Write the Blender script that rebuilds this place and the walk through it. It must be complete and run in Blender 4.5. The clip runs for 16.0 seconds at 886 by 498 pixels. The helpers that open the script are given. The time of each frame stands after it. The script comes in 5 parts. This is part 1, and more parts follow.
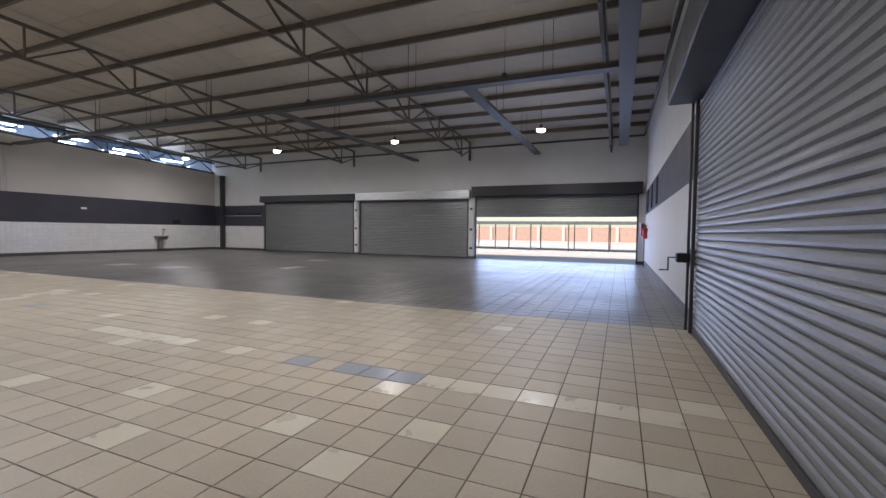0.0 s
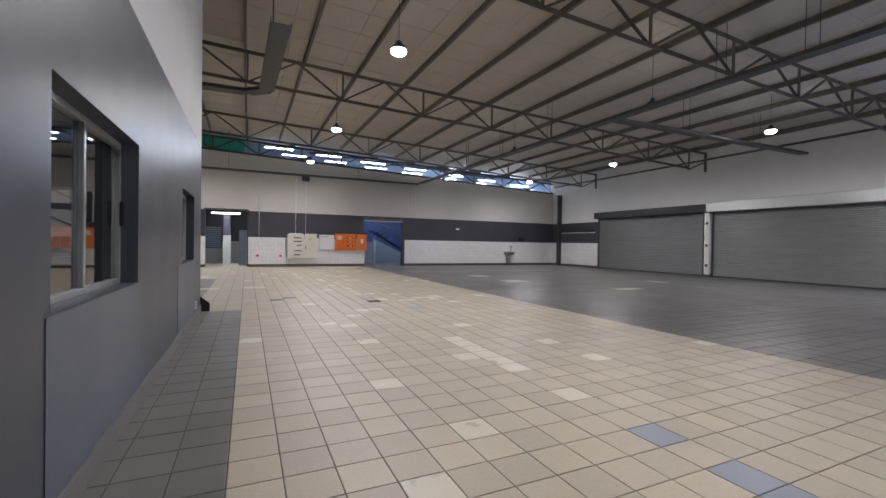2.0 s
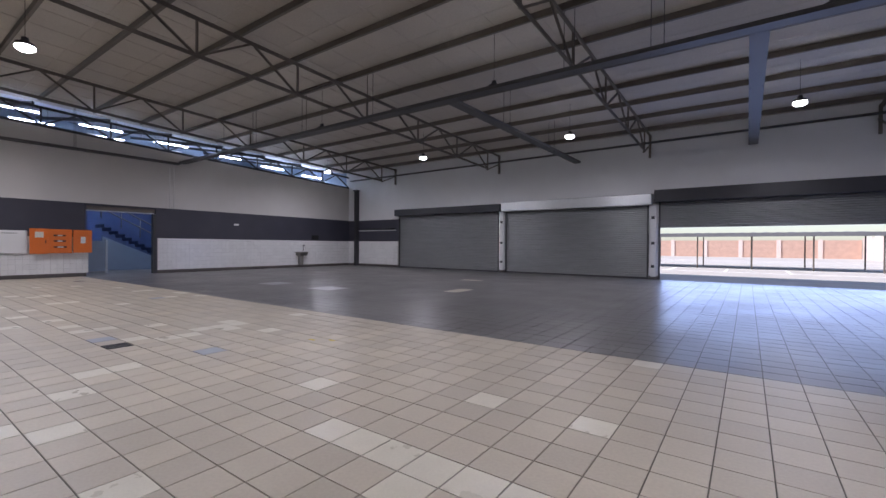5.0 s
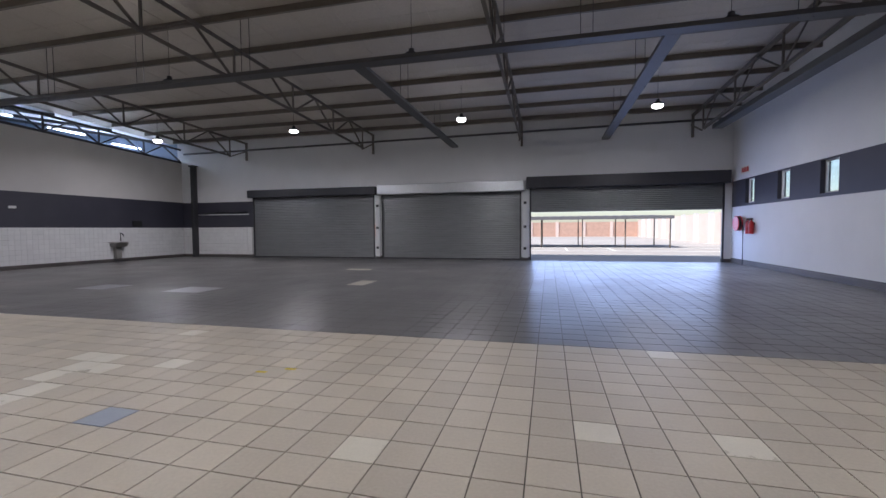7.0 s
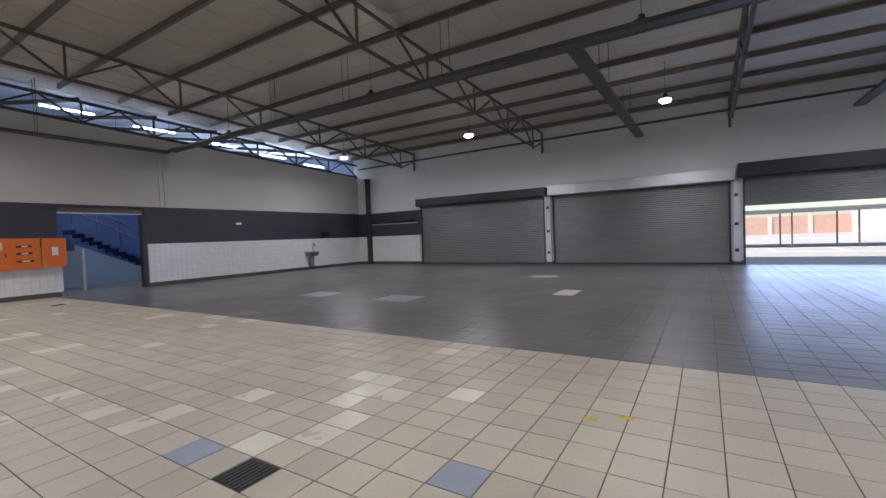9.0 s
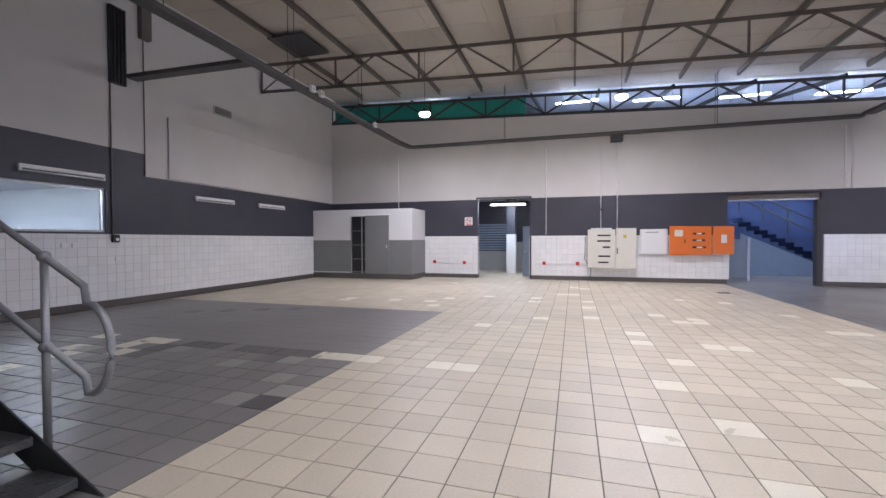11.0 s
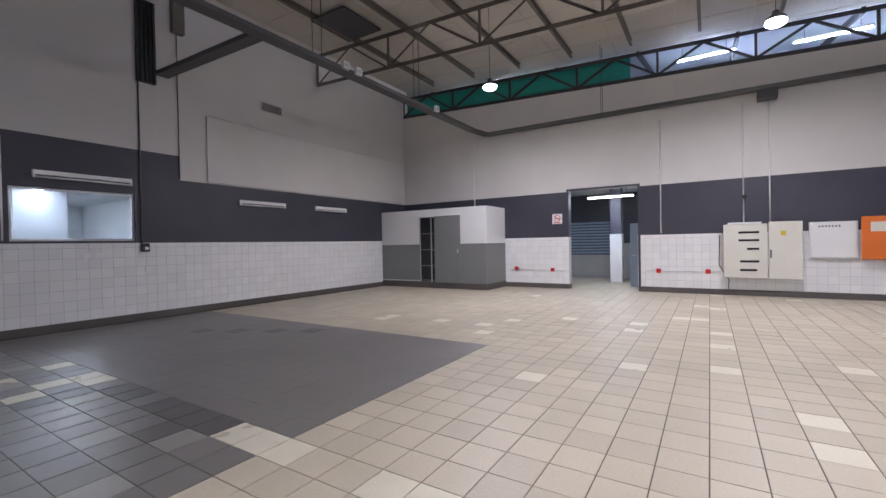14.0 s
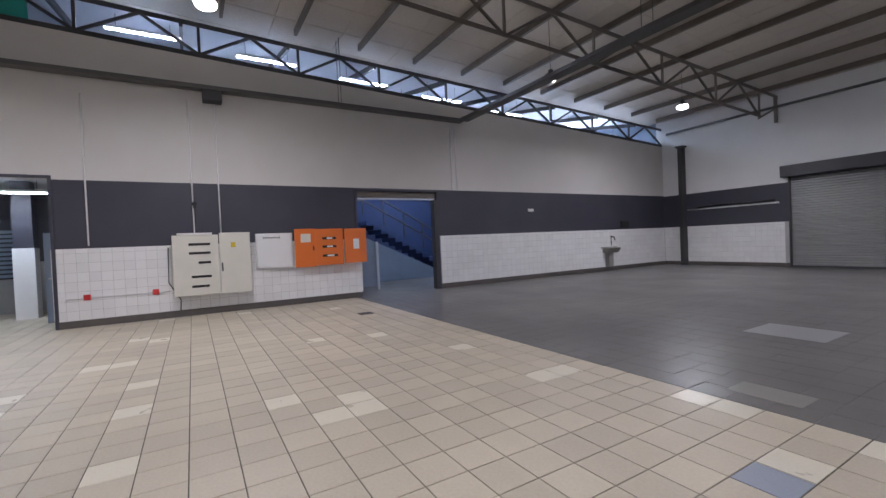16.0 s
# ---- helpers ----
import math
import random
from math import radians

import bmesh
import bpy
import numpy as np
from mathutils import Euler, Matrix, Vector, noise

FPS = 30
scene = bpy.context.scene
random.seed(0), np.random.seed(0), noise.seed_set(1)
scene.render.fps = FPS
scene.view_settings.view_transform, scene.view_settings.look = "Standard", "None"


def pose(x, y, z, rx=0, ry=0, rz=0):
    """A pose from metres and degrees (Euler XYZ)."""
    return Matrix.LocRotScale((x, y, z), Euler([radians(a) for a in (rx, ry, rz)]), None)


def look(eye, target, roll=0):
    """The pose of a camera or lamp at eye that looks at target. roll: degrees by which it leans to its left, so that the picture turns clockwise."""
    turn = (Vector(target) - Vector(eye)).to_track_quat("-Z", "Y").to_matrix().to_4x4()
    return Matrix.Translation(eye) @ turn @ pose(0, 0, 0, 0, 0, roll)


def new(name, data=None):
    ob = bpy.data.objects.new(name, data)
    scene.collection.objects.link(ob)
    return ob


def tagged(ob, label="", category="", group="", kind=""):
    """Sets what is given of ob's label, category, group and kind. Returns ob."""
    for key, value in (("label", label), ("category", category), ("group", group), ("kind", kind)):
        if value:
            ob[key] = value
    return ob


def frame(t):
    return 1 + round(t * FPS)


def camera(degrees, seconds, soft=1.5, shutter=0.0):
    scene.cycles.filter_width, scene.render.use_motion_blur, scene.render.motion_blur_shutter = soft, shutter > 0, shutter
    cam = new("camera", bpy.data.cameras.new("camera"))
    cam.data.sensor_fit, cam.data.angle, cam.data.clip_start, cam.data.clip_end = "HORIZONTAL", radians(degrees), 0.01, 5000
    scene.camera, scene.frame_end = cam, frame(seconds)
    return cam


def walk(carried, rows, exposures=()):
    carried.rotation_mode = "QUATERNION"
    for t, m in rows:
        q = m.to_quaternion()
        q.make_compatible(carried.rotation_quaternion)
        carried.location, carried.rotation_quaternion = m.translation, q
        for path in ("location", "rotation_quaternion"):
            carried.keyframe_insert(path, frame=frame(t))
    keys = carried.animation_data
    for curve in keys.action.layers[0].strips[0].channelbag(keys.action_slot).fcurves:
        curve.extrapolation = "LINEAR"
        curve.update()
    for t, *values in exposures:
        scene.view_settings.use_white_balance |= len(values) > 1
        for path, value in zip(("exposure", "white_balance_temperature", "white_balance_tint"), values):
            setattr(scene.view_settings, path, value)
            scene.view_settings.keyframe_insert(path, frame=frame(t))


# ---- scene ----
cam = camera(92.4, 16.0)
PATH = [
    (0, (0.173, 0.641, 1.406), (-0.594, 2.487, 1.326), 0.7),
    (0.5, (0.122, 0.787, 1.433), (-1.074, 2.388, 1.354), 1.3),
    (1, (-0.035, 0.997, 1.435), (-1.658, 2.163, 1.368), 1.2),
    (1.5, (-0.301, 1.227, 1.429), (-2.063, 2.172, 1.383), 1.4),
    (2, (-0.737, 1.432, 1.411), (-2.553, 2.269, 1.389), 0.9),
    (2.5, (-1.211, 1.617, 1.415), (-3.103, 2.264, 1.399), 0.6),
    (3, (-1.715, 1.747, 1.438), (-3.658, 2.223, 1.427), 0.8),
    (3.5, (-2.229, 1.858, 1.444), (-4.194, 2.229, 1.443), 0.8),
    (4, (-2.78, 1.913, 1.444), (-4.726, 2.371, 1.452), 0.6),
    (4.5, (-3.367, 2.071, 1.39), (-5.026, 3.187, 1.386), 0.7),
    (5, (-3.888, 2.151, 1.385), (-5.053, 3.776, 1.37), 0.4),
    (5.2, (-4.083, 2.16, 1.412), (-4.963, 3.956, 1.386), 0.5),
    (7.3, (-6.463, 2.326, 1.482), (-6.946, 4.265, 1.385), -0.4),
    (7.5, (-6.68, 2.353, 1.483), (-7.173, 4.289, 1.383), -0.6),
    (8, (-7.206, 2.44, 1.476), (-7.719, 4.371, 1.38), -1.2),
    (8.5, (-7.715, 2.557, 1.483), (-8.331, 4.457, 1.393), -1.6),
    (9, (-8.229, 2.631, 1.504), (-9.28, 4.331, 1.445), -2.2),
    (9.3, (-8.538, 2.679, 1.495), (-10.005, 4.038, 1.453), -1.9),
    (9.5, (-8.708, 2.739, 1.494), (-10.394, 3.814, 1.468), -0.9),
    (10, (-9.151, 2.826, 1.504), (-11.105, 3.255, 1.481), 0.0),
    (10.2, (-9.343, 2.864, 1.509), (-11.331, 3.081, 1.482), 0.1),
    (12.3, (-11.281, 3.129, 1.462), (-12.484, 1.531, 1.432), -0.6),
    (12.5, (-11.471, 3.133, 1.472), (-12.571, 1.463, 1.447), -0.5),
    (13, (-11.925, 3.124, 1.468), (-13.037, 1.461, 1.459), -0.7),
    (13.5, (-12.395, 3.167, 1.473), (-13.582, 1.557, 1.466), -0.9),
    (14, (-12.899, 3.198, 1.498), (-14.592, 2.134, 1.475), -1.1),
    (14.2, (-13.107, 3.235, 1.471), (-14.938, 2.431, 1.45), -1.6),
    (14.5, (-13.443, 3.295, 1.457), (-15.414, 2.959, 1.422), -1.6),
    (15, (-14.026, 3.448, 1.504), (-15.974, 3.901, 1.452), -1.9),
    (15.5, (-14.545, 3.665, 1.473), (-16.308, 4.607, 1.416), -2.2),
    (16, (-15.0, 3.885, 1.471), (-16.722, 4.901, 1.435), -2.5),
]
EXPOSURES = [(0.0, 0.55, 6700, 10), (1.5, 0.55, 6650, 10), (3.0, 1.0, 6450, 10), (3.5, 0.97, 6400, 11), (4.5, 0.75, 6250, 14), (5.0, 0.35, 6100, 17), (7.5, 0.25, 6250, 12), (8.5, 0.28, 6300, 11),
             (9.5, 0.72, 6250, 12), (10.0, 0.97, 6200, 14), (12.5, 1.5, 6150, 16), (13.5, 1.4, 6150, 16), (14.0, 1.1, 6200, 15), (15.0, 0.8, 6200, 14), (16.0, 0.62, 6200, 14)]
walk(cam, [(t, look(eye, target, roll)) for t, eye, target, roll in PATH], EXPOSURES)

# ---------------------------------------------------------------- light
world = bpy.data.worlds.new("world")
scene.world = world
world.use_nodes = True
wn = world.node_tree.nodes
sky = wn.new("ShaderNodeTexSky")
sky.sky_type, sky.sun_disc = "NISHITA", False
sky.sun_elevation, sky.sun_rotation = radians(57), radians(-129)
world.node_tree.links.new(sky.outputs[0], wn["Background"].inputs[0])
wn["Background"].inputs[1].default_value = 0.15
sun = new("sun", bpy.data.lights.new("sun", "SUN"))
sun.data.energy, sun.data.angle, sun.data.color = 5.0, radians(0.5), (1.0, 0.95, 0.87)
sun.matrix_world = look((-20, 24, 40), (0, 40, 0))
LAMP_WATTS = 80
TUBE_GLOW = 30.0
# area lamp added in the half-open shutter for the sky's light
gate = new("gate_light", bpy.data.lights.new("gate_light", "AREA"))
gate.data.shape, gate.data.size, gate.data.size_y, gate.data.energy, gate.data.color = "RECTANGLE", 7.7, 2.1, 150, (0.42, 0.55, 1.0)
gate.matrix_world = look((-3.0, 22.5, 1.15), (-3.0, 12, 0.9))
# added area lamp, out of view, that brightens the next bay
next_light = new("next_bay_light", bpy.data.lights.new("next_bay_light", "AREA"))
next_light.data.shape, next_light.data.size, next_light.data.size_y, next_light.data.energy, next_light.data.color = "RECTANGLE", 2.4, 8.9, 900, (0.68, 0.8, 1.0)
next_light.matrix_world = look((-33.5, 22.5, 4.8), (-33.5, 8, 6.4), 90)

# ---------------------------------------------------------------- plan
XW, XE, YN, YS = -26.5, 1.25, 22.4, -7.1      # inner faces of the hall
YB, XB, XB2 = 0.6, -10.3, -1.1                # block with the offices: north face, west and east end
SLOPE = 0.041


def z_sill(y):
    return 5.3 + SLOPE * (YN - y)


def z_chord(y):
    return 5.27 + SLOPE * (YN - y)


def z_roof(y):
    return 6.42 + SLOPE * (YN - y)


# ---------------------------------------------------------------- materials
def rgb(c):
    return (c[0], c[1], c[2], 1.0)


def make(name, colour, rough=0.6, metal=0.0, vary=0.12, scale=3.0, fine=60.0, bump=0.1, spec=0.5, piece=0.0, island=0.0, stain=None, stain_amt=0.35, stain_scale=0.8, stretch=(1, 1, 1), rough_vary=0.04):
    """A surface with grain and blotches at two sizes; piece or island: spread of tone from piece to piece."""
    m = bpy.data.materials.new(name)
    m.use_nodes = True
    nt = m.node_tree
    n, link = nt.nodes, nt.links.new
    b = n["Principled BSDF"]
    b.inputs["Metallic"].default_value = metal
    b.inputs["Specular IOR Level"].default_value = spec
    geo = n.new("ShaderNodeNewGeometry")
    mapp = n.new("ShaderNodeMapping")
    mapp.inputs["Scale"].default_value = stretch
    link(geo.outputs["Position"], mapp.inputs[0])
    big = n.new("ShaderNodeTexNoise")
    big.inputs["Scale"].default_value, big.inputs["Detail"].default_value = scale, 5
    link(mapp.outputs[0], big.inputs["Vector"])
    small = n.new("ShaderNodeTexNoise")
    small.inputs["Scale"].default_value, small.inputs["Detail"].default_value = fine, 3
    link(mapp.outputs[0], small.inputs["Vector"])
    add = n.new("ShaderNodeMath")
    add.operation = "ADD"
    link(big.outputs["Fac"], add.inputs[0])
    link(small.outputs["Fac"], add.inputs[1])
    ran = n.new("ShaderNodeMapRange")
    ran.inputs["From Min"].default_value, ran.inputs["From Max"].default_value = 0.6, 1.4
    ran.inputs["To Min"].default_value, ran.inputs["To Max"].default_value = 1 - vary, 1 + vary
    link(add.outputs[0], ran.inputs["Value"])
    value = ran.outputs["Result"]
    if piece or island:
        src = n.new("ShaderNodeObjectInfo").outputs["Random"] if piece else geo.outputs["Random Per Island"]
        r2 = n.new("ShaderNodeMapRange")
        amt = piece or island
        r2.inputs["To Min"].default_value, r2.inputs["To Max"].default_value = 1 - amt, 1 + amt
        link(src, r2.inputs["Value"])
        mul = n.new("ShaderNodeMath")
        mul.operation = "MULTIPLY"
        link(value, mul.inputs[0])
        link(r2.outputs["Result"], mul.inputs[1])
        value = mul.outputs[0]
    hsv = n.new("ShaderNodeHueSaturation")
    hsv.inputs["Color"].default_value = rgb(colour)
    link(value, hsv.inputs["Value"])
    out = hsv.outputs["Color"]
    if stain:
        st = n.new("ShaderNodeTexNoise")
        st.inputs["Scale"].default_value, st.inputs["Detail"].default_value, st.inputs["Roughness"].default_value = stain_scale, 4, 0.5
        link(mapp.outputs[0], st.inputs["Vector"])
        sr = n.new("ShaderNodeMapRange")
        sr.inputs["From Min"].default_value, sr.inputs["From Max"].default_value = 0.35, 0.8
        sr.inputs["To Max"].default_value = stain_amt * 0.6
        link(st.outputs["Fac"], sr.inputs["Value"])
        sr.interpolation_type = "SMOOTHSTEP"
        mix = n.new("ShaderNodeMixRGB")
        link(sr.outputs["Result"], mix.inputs[0])
        link(out, mix.inputs[1])
        mix.inputs[2].default_value = rgb(stain)
        out = mix.outputs[0]
    link(out, b.inputs["Base Color"])
    rr = n.new("ShaderNodeMapRange")
    rr.inputs["From Min"].default_value, rr.inputs["From Max"].default_value = 0.3, 0.7
    rr.inputs["To Min"].default_value, rr.inputs["To Max"].default_value = max(0.02, rough - rough_vary), min(1, rough + rough_vary)
    link(big.outputs["Fac"], rr.inputs["Value"])
    link(rr.outputs["Result"], b.inputs["Roughness"])
    if bump:
        bu = n.new("ShaderNodeBump")
        bu.inputs["Strength"].default_value, bu.inputs["Distance"].default_value = bump, 0.01
        link(add.outputs[0], bu.inputs["Height"])
        link(bu.outputs["Normal"], b.inputs["Normal"])
    return m


def glow(name, colour, strength):
    m = bpy.data.materials.new(name)
    m.use_nodes = True
    b = m.node_tree.nodes["Principled BSDF"]
    b.inputs["Base Color"].default_value = rgb(colour)
    b.inputs["Emission Color"].default_value = rgb(colour)
    b.inputs["Emission Strength"].default_value = strength
    return m


def glass(name, colour=(0.9, 0.95, 0.95), rough=0.02):
    m = bpy.data.materials.new(name)
    m.use_nodes = True
    b = m.node_tree.nodes["Principled BSDF"]
    b.inputs["Base Color"].default_value = rgb(colour)
    b.inputs["Roughness"].default_value = rough
    b.inputs["Transmission Weight"].default_value = 1.0
    b.inputs["IOR"].default_value = 1.45
    return m


BEIGE = (0.5, 0.445, 0.345)
M_BEIGE = make("floor tile beige", BEIGE, 0.46, vary=0.1, scale=1.3, fine=45, bump=0.03, island=0.09, stain=(0.33, 0.28, 0.21), stain_amt=0.35, stain_scale=0.45)
M_BEIGE_P = make("floor tile beige piece", BEIGE, 0.46, vary=0.1, scale=1.3, fine=45, bump=0.03, piece=0.09, stain=(0.33, 0.28, 0.21), stain_amt=0.35, stain_scale=0.45)
M_PALE = make("floor tile pale", (0.66, 0.62, 0.5), 0.3, vary=0.08, scale=4, bump=0.03, stain=(0.4, 0.35, 0.27), stain_amt=0.3)
M_BLUE = make("floor tile blue grey", (0.27, 0.3, 0.36), 0.35, vary=0.1, scale=4, bump=0.03)
M_DARK = make("floor tile charcoal", (0.075, 0.07, 0.072), 0.4, vary=0.15, scale=3, bump=0.03, stain=(0.2, 0.18, 0.16), stain_amt=0.4)
M_GREYT = make("floor tile grey", (0.17, 0.16, 0.152), 0.38, vary=0.12, scale=1.2, bump=0.04, island=0.1, stain=(0.1, 0.095, 0.09), stain_amt=0.5)
M_GREY2 = make("floor tile mid grey", (0.25, 0.24, 0.22), 0.38, vary=0.1, scale=2, bump=0.03)
M_PAINTF = make("painted floor", (0.12, 0.115, 0.11), 0.33, vary=0.16, scale=0.9, fine=30, bump=0.05, island=0.04, stain=(0.3, 0.285, 0.265), stain_amt=0.7, stain_scale=0.4, rough_vary=0.05)
M_PAINTG = make("mid grey floor paint", (0.185, 0.175, 0.168), 0.42, vary=0.1, scale=1.1, fine=35, bump=0.03, stain=(0.11, 0.1, 0.095), stain_amt=0.5, stain_scale=0.6)
M_GROUT = make("floor grout", (0.1, 0.085, 0.065), 0.85, vary=0.2, scale=5)
M_CREAM = make("cream plaster wall", (0.6, 0.58, 0.555), 0.8, vary=0.06, scale=1.0, fine=90, bump=0.08, stain=(0.45, 0.42, 0.37), stain_amt=0.25, stain_scale=0.6)
M_WHITE = make("white painted plaster", (0.7, 0.7, 0.7), 0.7, vary=0.05, scale=1.0, fine=90, bump=0.06, stain=(0.5, 0.49, 0.48), stain_amt=0.2)
M_BAND = make("charcoal painted band", (0.043, 0.043, 0.06), 0.5, vary=0.12, scale=1.2, fine=80, bump=0.06, stain=(0.1, 0.1, 0.11), stain_amt=0.3)
M_BASE = make("dark skirting", (0.09, 0.08, 0.075), 0.5, vary=0.2, scale=3, stain=(0.2, 0.17, 0.14), stain_amt=0.4)
M_TILEW = make("white wall tile", (0.78, 0.78, 0.77), 0.18, vary=0.03, scale=2, bump=0.0, island=0.035, stain=(0.6, 0.58, 0.54), stain_amt=0.2)
M_TILEWP = make("white wall tile piece", (0.78, 0.78, 0.77), 0.18, vary=0.03, scale=2, bump=0.0, piece=0.035, stain=(0.6, 0.58, 0.54), stain_amt=0.2)
M_TGROUT = make("wall grout", (0.42, 0.41, 0.4), 0.85)
M_GLOSS = make("dark grey gloss paint", (0.058, 0.066, 0.086), 0.36, vary=0.1, scale=1.5, fine=22, bump=0.0, spec=0.5, rough_vary=0.03)
M_INFILL = make("blue grey satin paint", (0.12, 0.133, 0.17), 0.42, vary=0.08, scale=1.5, fine=22, bump=0.06)
M_STEEL = make("dull brown-grey steel paint", (0.135, 0.115, 0.095), 0.55, vary=0.2, scale=5)
M_DSTEEL = make("dark steel", (0.045, 0.045, 0.048), 0.5, vary=0.2, scale=5)
M_ROOF = make("cream roof insulation board", (0.5, 0.46, 0.405), 0.8, vary=0.1, scale=0.6, fine=20, bump=0.12, stain=(0.42, 0.37, 0.29), stain_amt=0.35, stain_scale=0.5)
M_SHUT = make("galvanised shutter slat", (0.245, 0.25, 0.255), 0.42, metal=0.5, vary=0.14, scale=1.5, fine=30, bump=0.04, stain=(0.2, 0.2, 0.2), stain_amt=0.4, stretch=(1, 1, 6))
M_HOODD = make("dark shutter hood", (0.026, 0.026, 0.031), 0.4, vary=0.2)
M_GALV = make("bright galvanised sheet", (0.55, 0.56, 0.57), 0.36, metal=0.85, vary=0.06, scale=3, fine=30, bump=0.02, rough_vary=0.04)
M_ALU = make("aluminium frame", (0.5, 0.51, 0.52), 0.35, metal=0.8, vary=0.06)
M_ORANGE = make("orange enamel", (0.72, 0.17, 0.025), 0.35, vary=0.06, scale=3)
M_PANEL = make("ivory enamel", (0.66, 0.64, 0.56), 0.4, vary=0.05, scale=3, stain=(0.5, 0.46, 0.38), stain_amt=0.2)
M_WPLAS = make("white plastic", (0.75, 0.75, 0.74), 0.4, vary=0.03)
M_BLACK = make("black plastic", (0.012, 0.012, 0.013), 0.4, vary=0.1)
M_RED = make("red enamel", (0.55, 0.03, 0.03), 0.35, vary=0.06)
M_CUPG = make("mid grey painted board", (0.2, 0.205, 0.205), 0.5, vary=0.06, stain=(0.14, 0.14, 0.14), stain_amt=0.3)
M_TREAD = make("worn chequer plate", (0.1, 0.105, 0.105), 0.4, metal=0.6, vary=0.35, scale=6, fine=60, bump=0.3)
M_STAIR = make("black stair steel", (0.016, 0.017, 0.018), 0.5, vary=0.25)
M_BLKW = make("matt black painted wall", (0.011, 0.0115, 0.0115), 0.85, vary=0.2, spec=0.25)
M_RAIL = make("grey rail tube", (0.22, 0.225, 0.23), 0.4, metal=0.5, vary=0.15)
M_GREEN = make("green shade cloth", (0.03, 0.3, 0.25), 0.8, vary=0.15, scale=2, fine=200)
M_BLUEW = make("deep blue wall", (0.035, 0.06, 0.16), 0.6, vary=0.1)
M_BLUEL = make("grey-blue painted wall", (0.25, 0.31, 0.4), 0.6, vary=0.1)
M_DOOR = make("dark brown door", (0.03, 0.026, 0.023), 0.45, vary=0.15)
M_TRAY = make("galvanised cable tray", (0.11, 0.108, 0.105), 0.55, metal=0.3, vary=0.15)
M_ASPH = make("grey paving", (0.4, 0.37, 0.35), 0.9, vary=0.15, scale=1.0)
M_LINE = make("white road paint", (0.8, 0.8, 0.78), 0.7, vary=0.08)
M_BRICK = make("orange brown brickwork", (0.56, 0.36, 0.28), 0.85, vary=0.15, scale=2)
M_PLAST = make("pink cream boundary plaster", (0.76, 0.62, 0.56), 0.85, vary=0.12, scale=0.8, stain=(0.35, 0.25, 0.2), stain_amt=0.4)
M_CARP = make("carport sheet", (0.16, 0.16, 0.17), 0.6, vary=0.1)
M_LEDW = glow("lamp lens", (1.0, 0.98, 0.95), 50)
M_BULK = glow("bulkhead lens", (1.0, 0.9, 0.75), 5)
M_TUBE = glow("fluorescent tube", (0.88, 0.94, 1.0), TUBE_GLOW)
M_TUBEB = glow("bright fluorescent tube", (0.66, 0.78, 1.0), 75.0)
M_GLASS = glass("window glass")
M_OFFICE = make("office plaster", (0.6, 0.63, 0.68), 0.8, vary=0.04)
M_YELLOW = make("yellow floor paint", (0.6, 0.45, 0.03), 0.6, vary=0.3, scale=20)
M_CONC = make("concrete slab", (0.3, 0.29, 0.28), 0.9, vary=0.1)


# ---------------------------------------------------------------- mesh helpers
def link_mesh(name, bm, mats, parent=None, label="", smooth=False):
    me = bpy.data.meshes.new(name)
    bm.to_mesh(me)
    bm.free()
    for m in mats if isinstance(mats, (list, tuple)) else [mats]:
        me.materials.append(m)
    if smooth:
        for p in me.polygons:
            p.use_smooth = True
    ob = new(name, me)
    if parent:
        ob.parent = parent
    if label:
        tagged(ob, label)
    return ob


def part(name, bm, mat, parent, label="", smooth=False):
    return link_mesh(name, bm, mat, parent, label, smooth)


def thing(name, label, category, group="", at=None, kind=""):
    e = new(name)
    if at:
        e.matrix_basis = at
    return tagged(e, label, category, group, kind)


def box(bm, x0, x1, y0, y1, z0, z1, mi=0, bevel=0.0):
    vs = [bm.verts.new(p) for p in ((x0, y0, z0), (x1, y0, z0), (x1, y1, z0), (x0, y1, z0), (x0, y0, z1), (x1, y0, z1), (x1, y1, z1), (x0, y1, z1))]
    fs = []
    for q in ((3, 2, 1, 0), (4, 5, 6, 7), (0, 1, 5, 4), (1, 2, 6, 5), (2, 3, 7, 6), (3, 0, 4, 7)):
        f = bm.faces.new([vs[i] for i in q])
        f.material_index = mi
        fs.append(f)
    if bevel:
        es = list({e for f in fs for e in f.edges})
        bmesh.ops.bevel(bm, geom=es, offset=bevel, segments=2, affect="EDGES", profile=0.5)
    return vs


def bx(*a, **k):
    bm = bmesh.new()
    box(bm, *a, **k)
    return bm


def beam(bm, a, b, w, h=None, up=(0, 0, 1), mi=0):
    """A straight bar of rectangular section w wide and h deep from a to b."""
    h = h or w
    a, b = Vector(a), Vector(b)
    d = (b - a).normalized()
    s = d.cross(Vector(up))
    if s.length < 1e-4:
        s = Vector((1, 0, 0))
    s.normalize()
    u = s.cross(d)
    ring = []
    for p in (a, b):
        ring.append([bm.verts.new(p + s * sx * w / 2 + u * su * h / 2) for sx, su in ((-1, -1), (1, -1), (1, 1), (-1, 1))])
    for i in range(4):
        j = (i + 1) % 4
        bm.faces.new((ring[0][i], ring[0][j], ring[1][j], ring[1][i])).material_index = mi
    bm.faces.new(ring[0][::-1]).material_index = mi
    bm.faces.new(ring[1]).material_index = mi


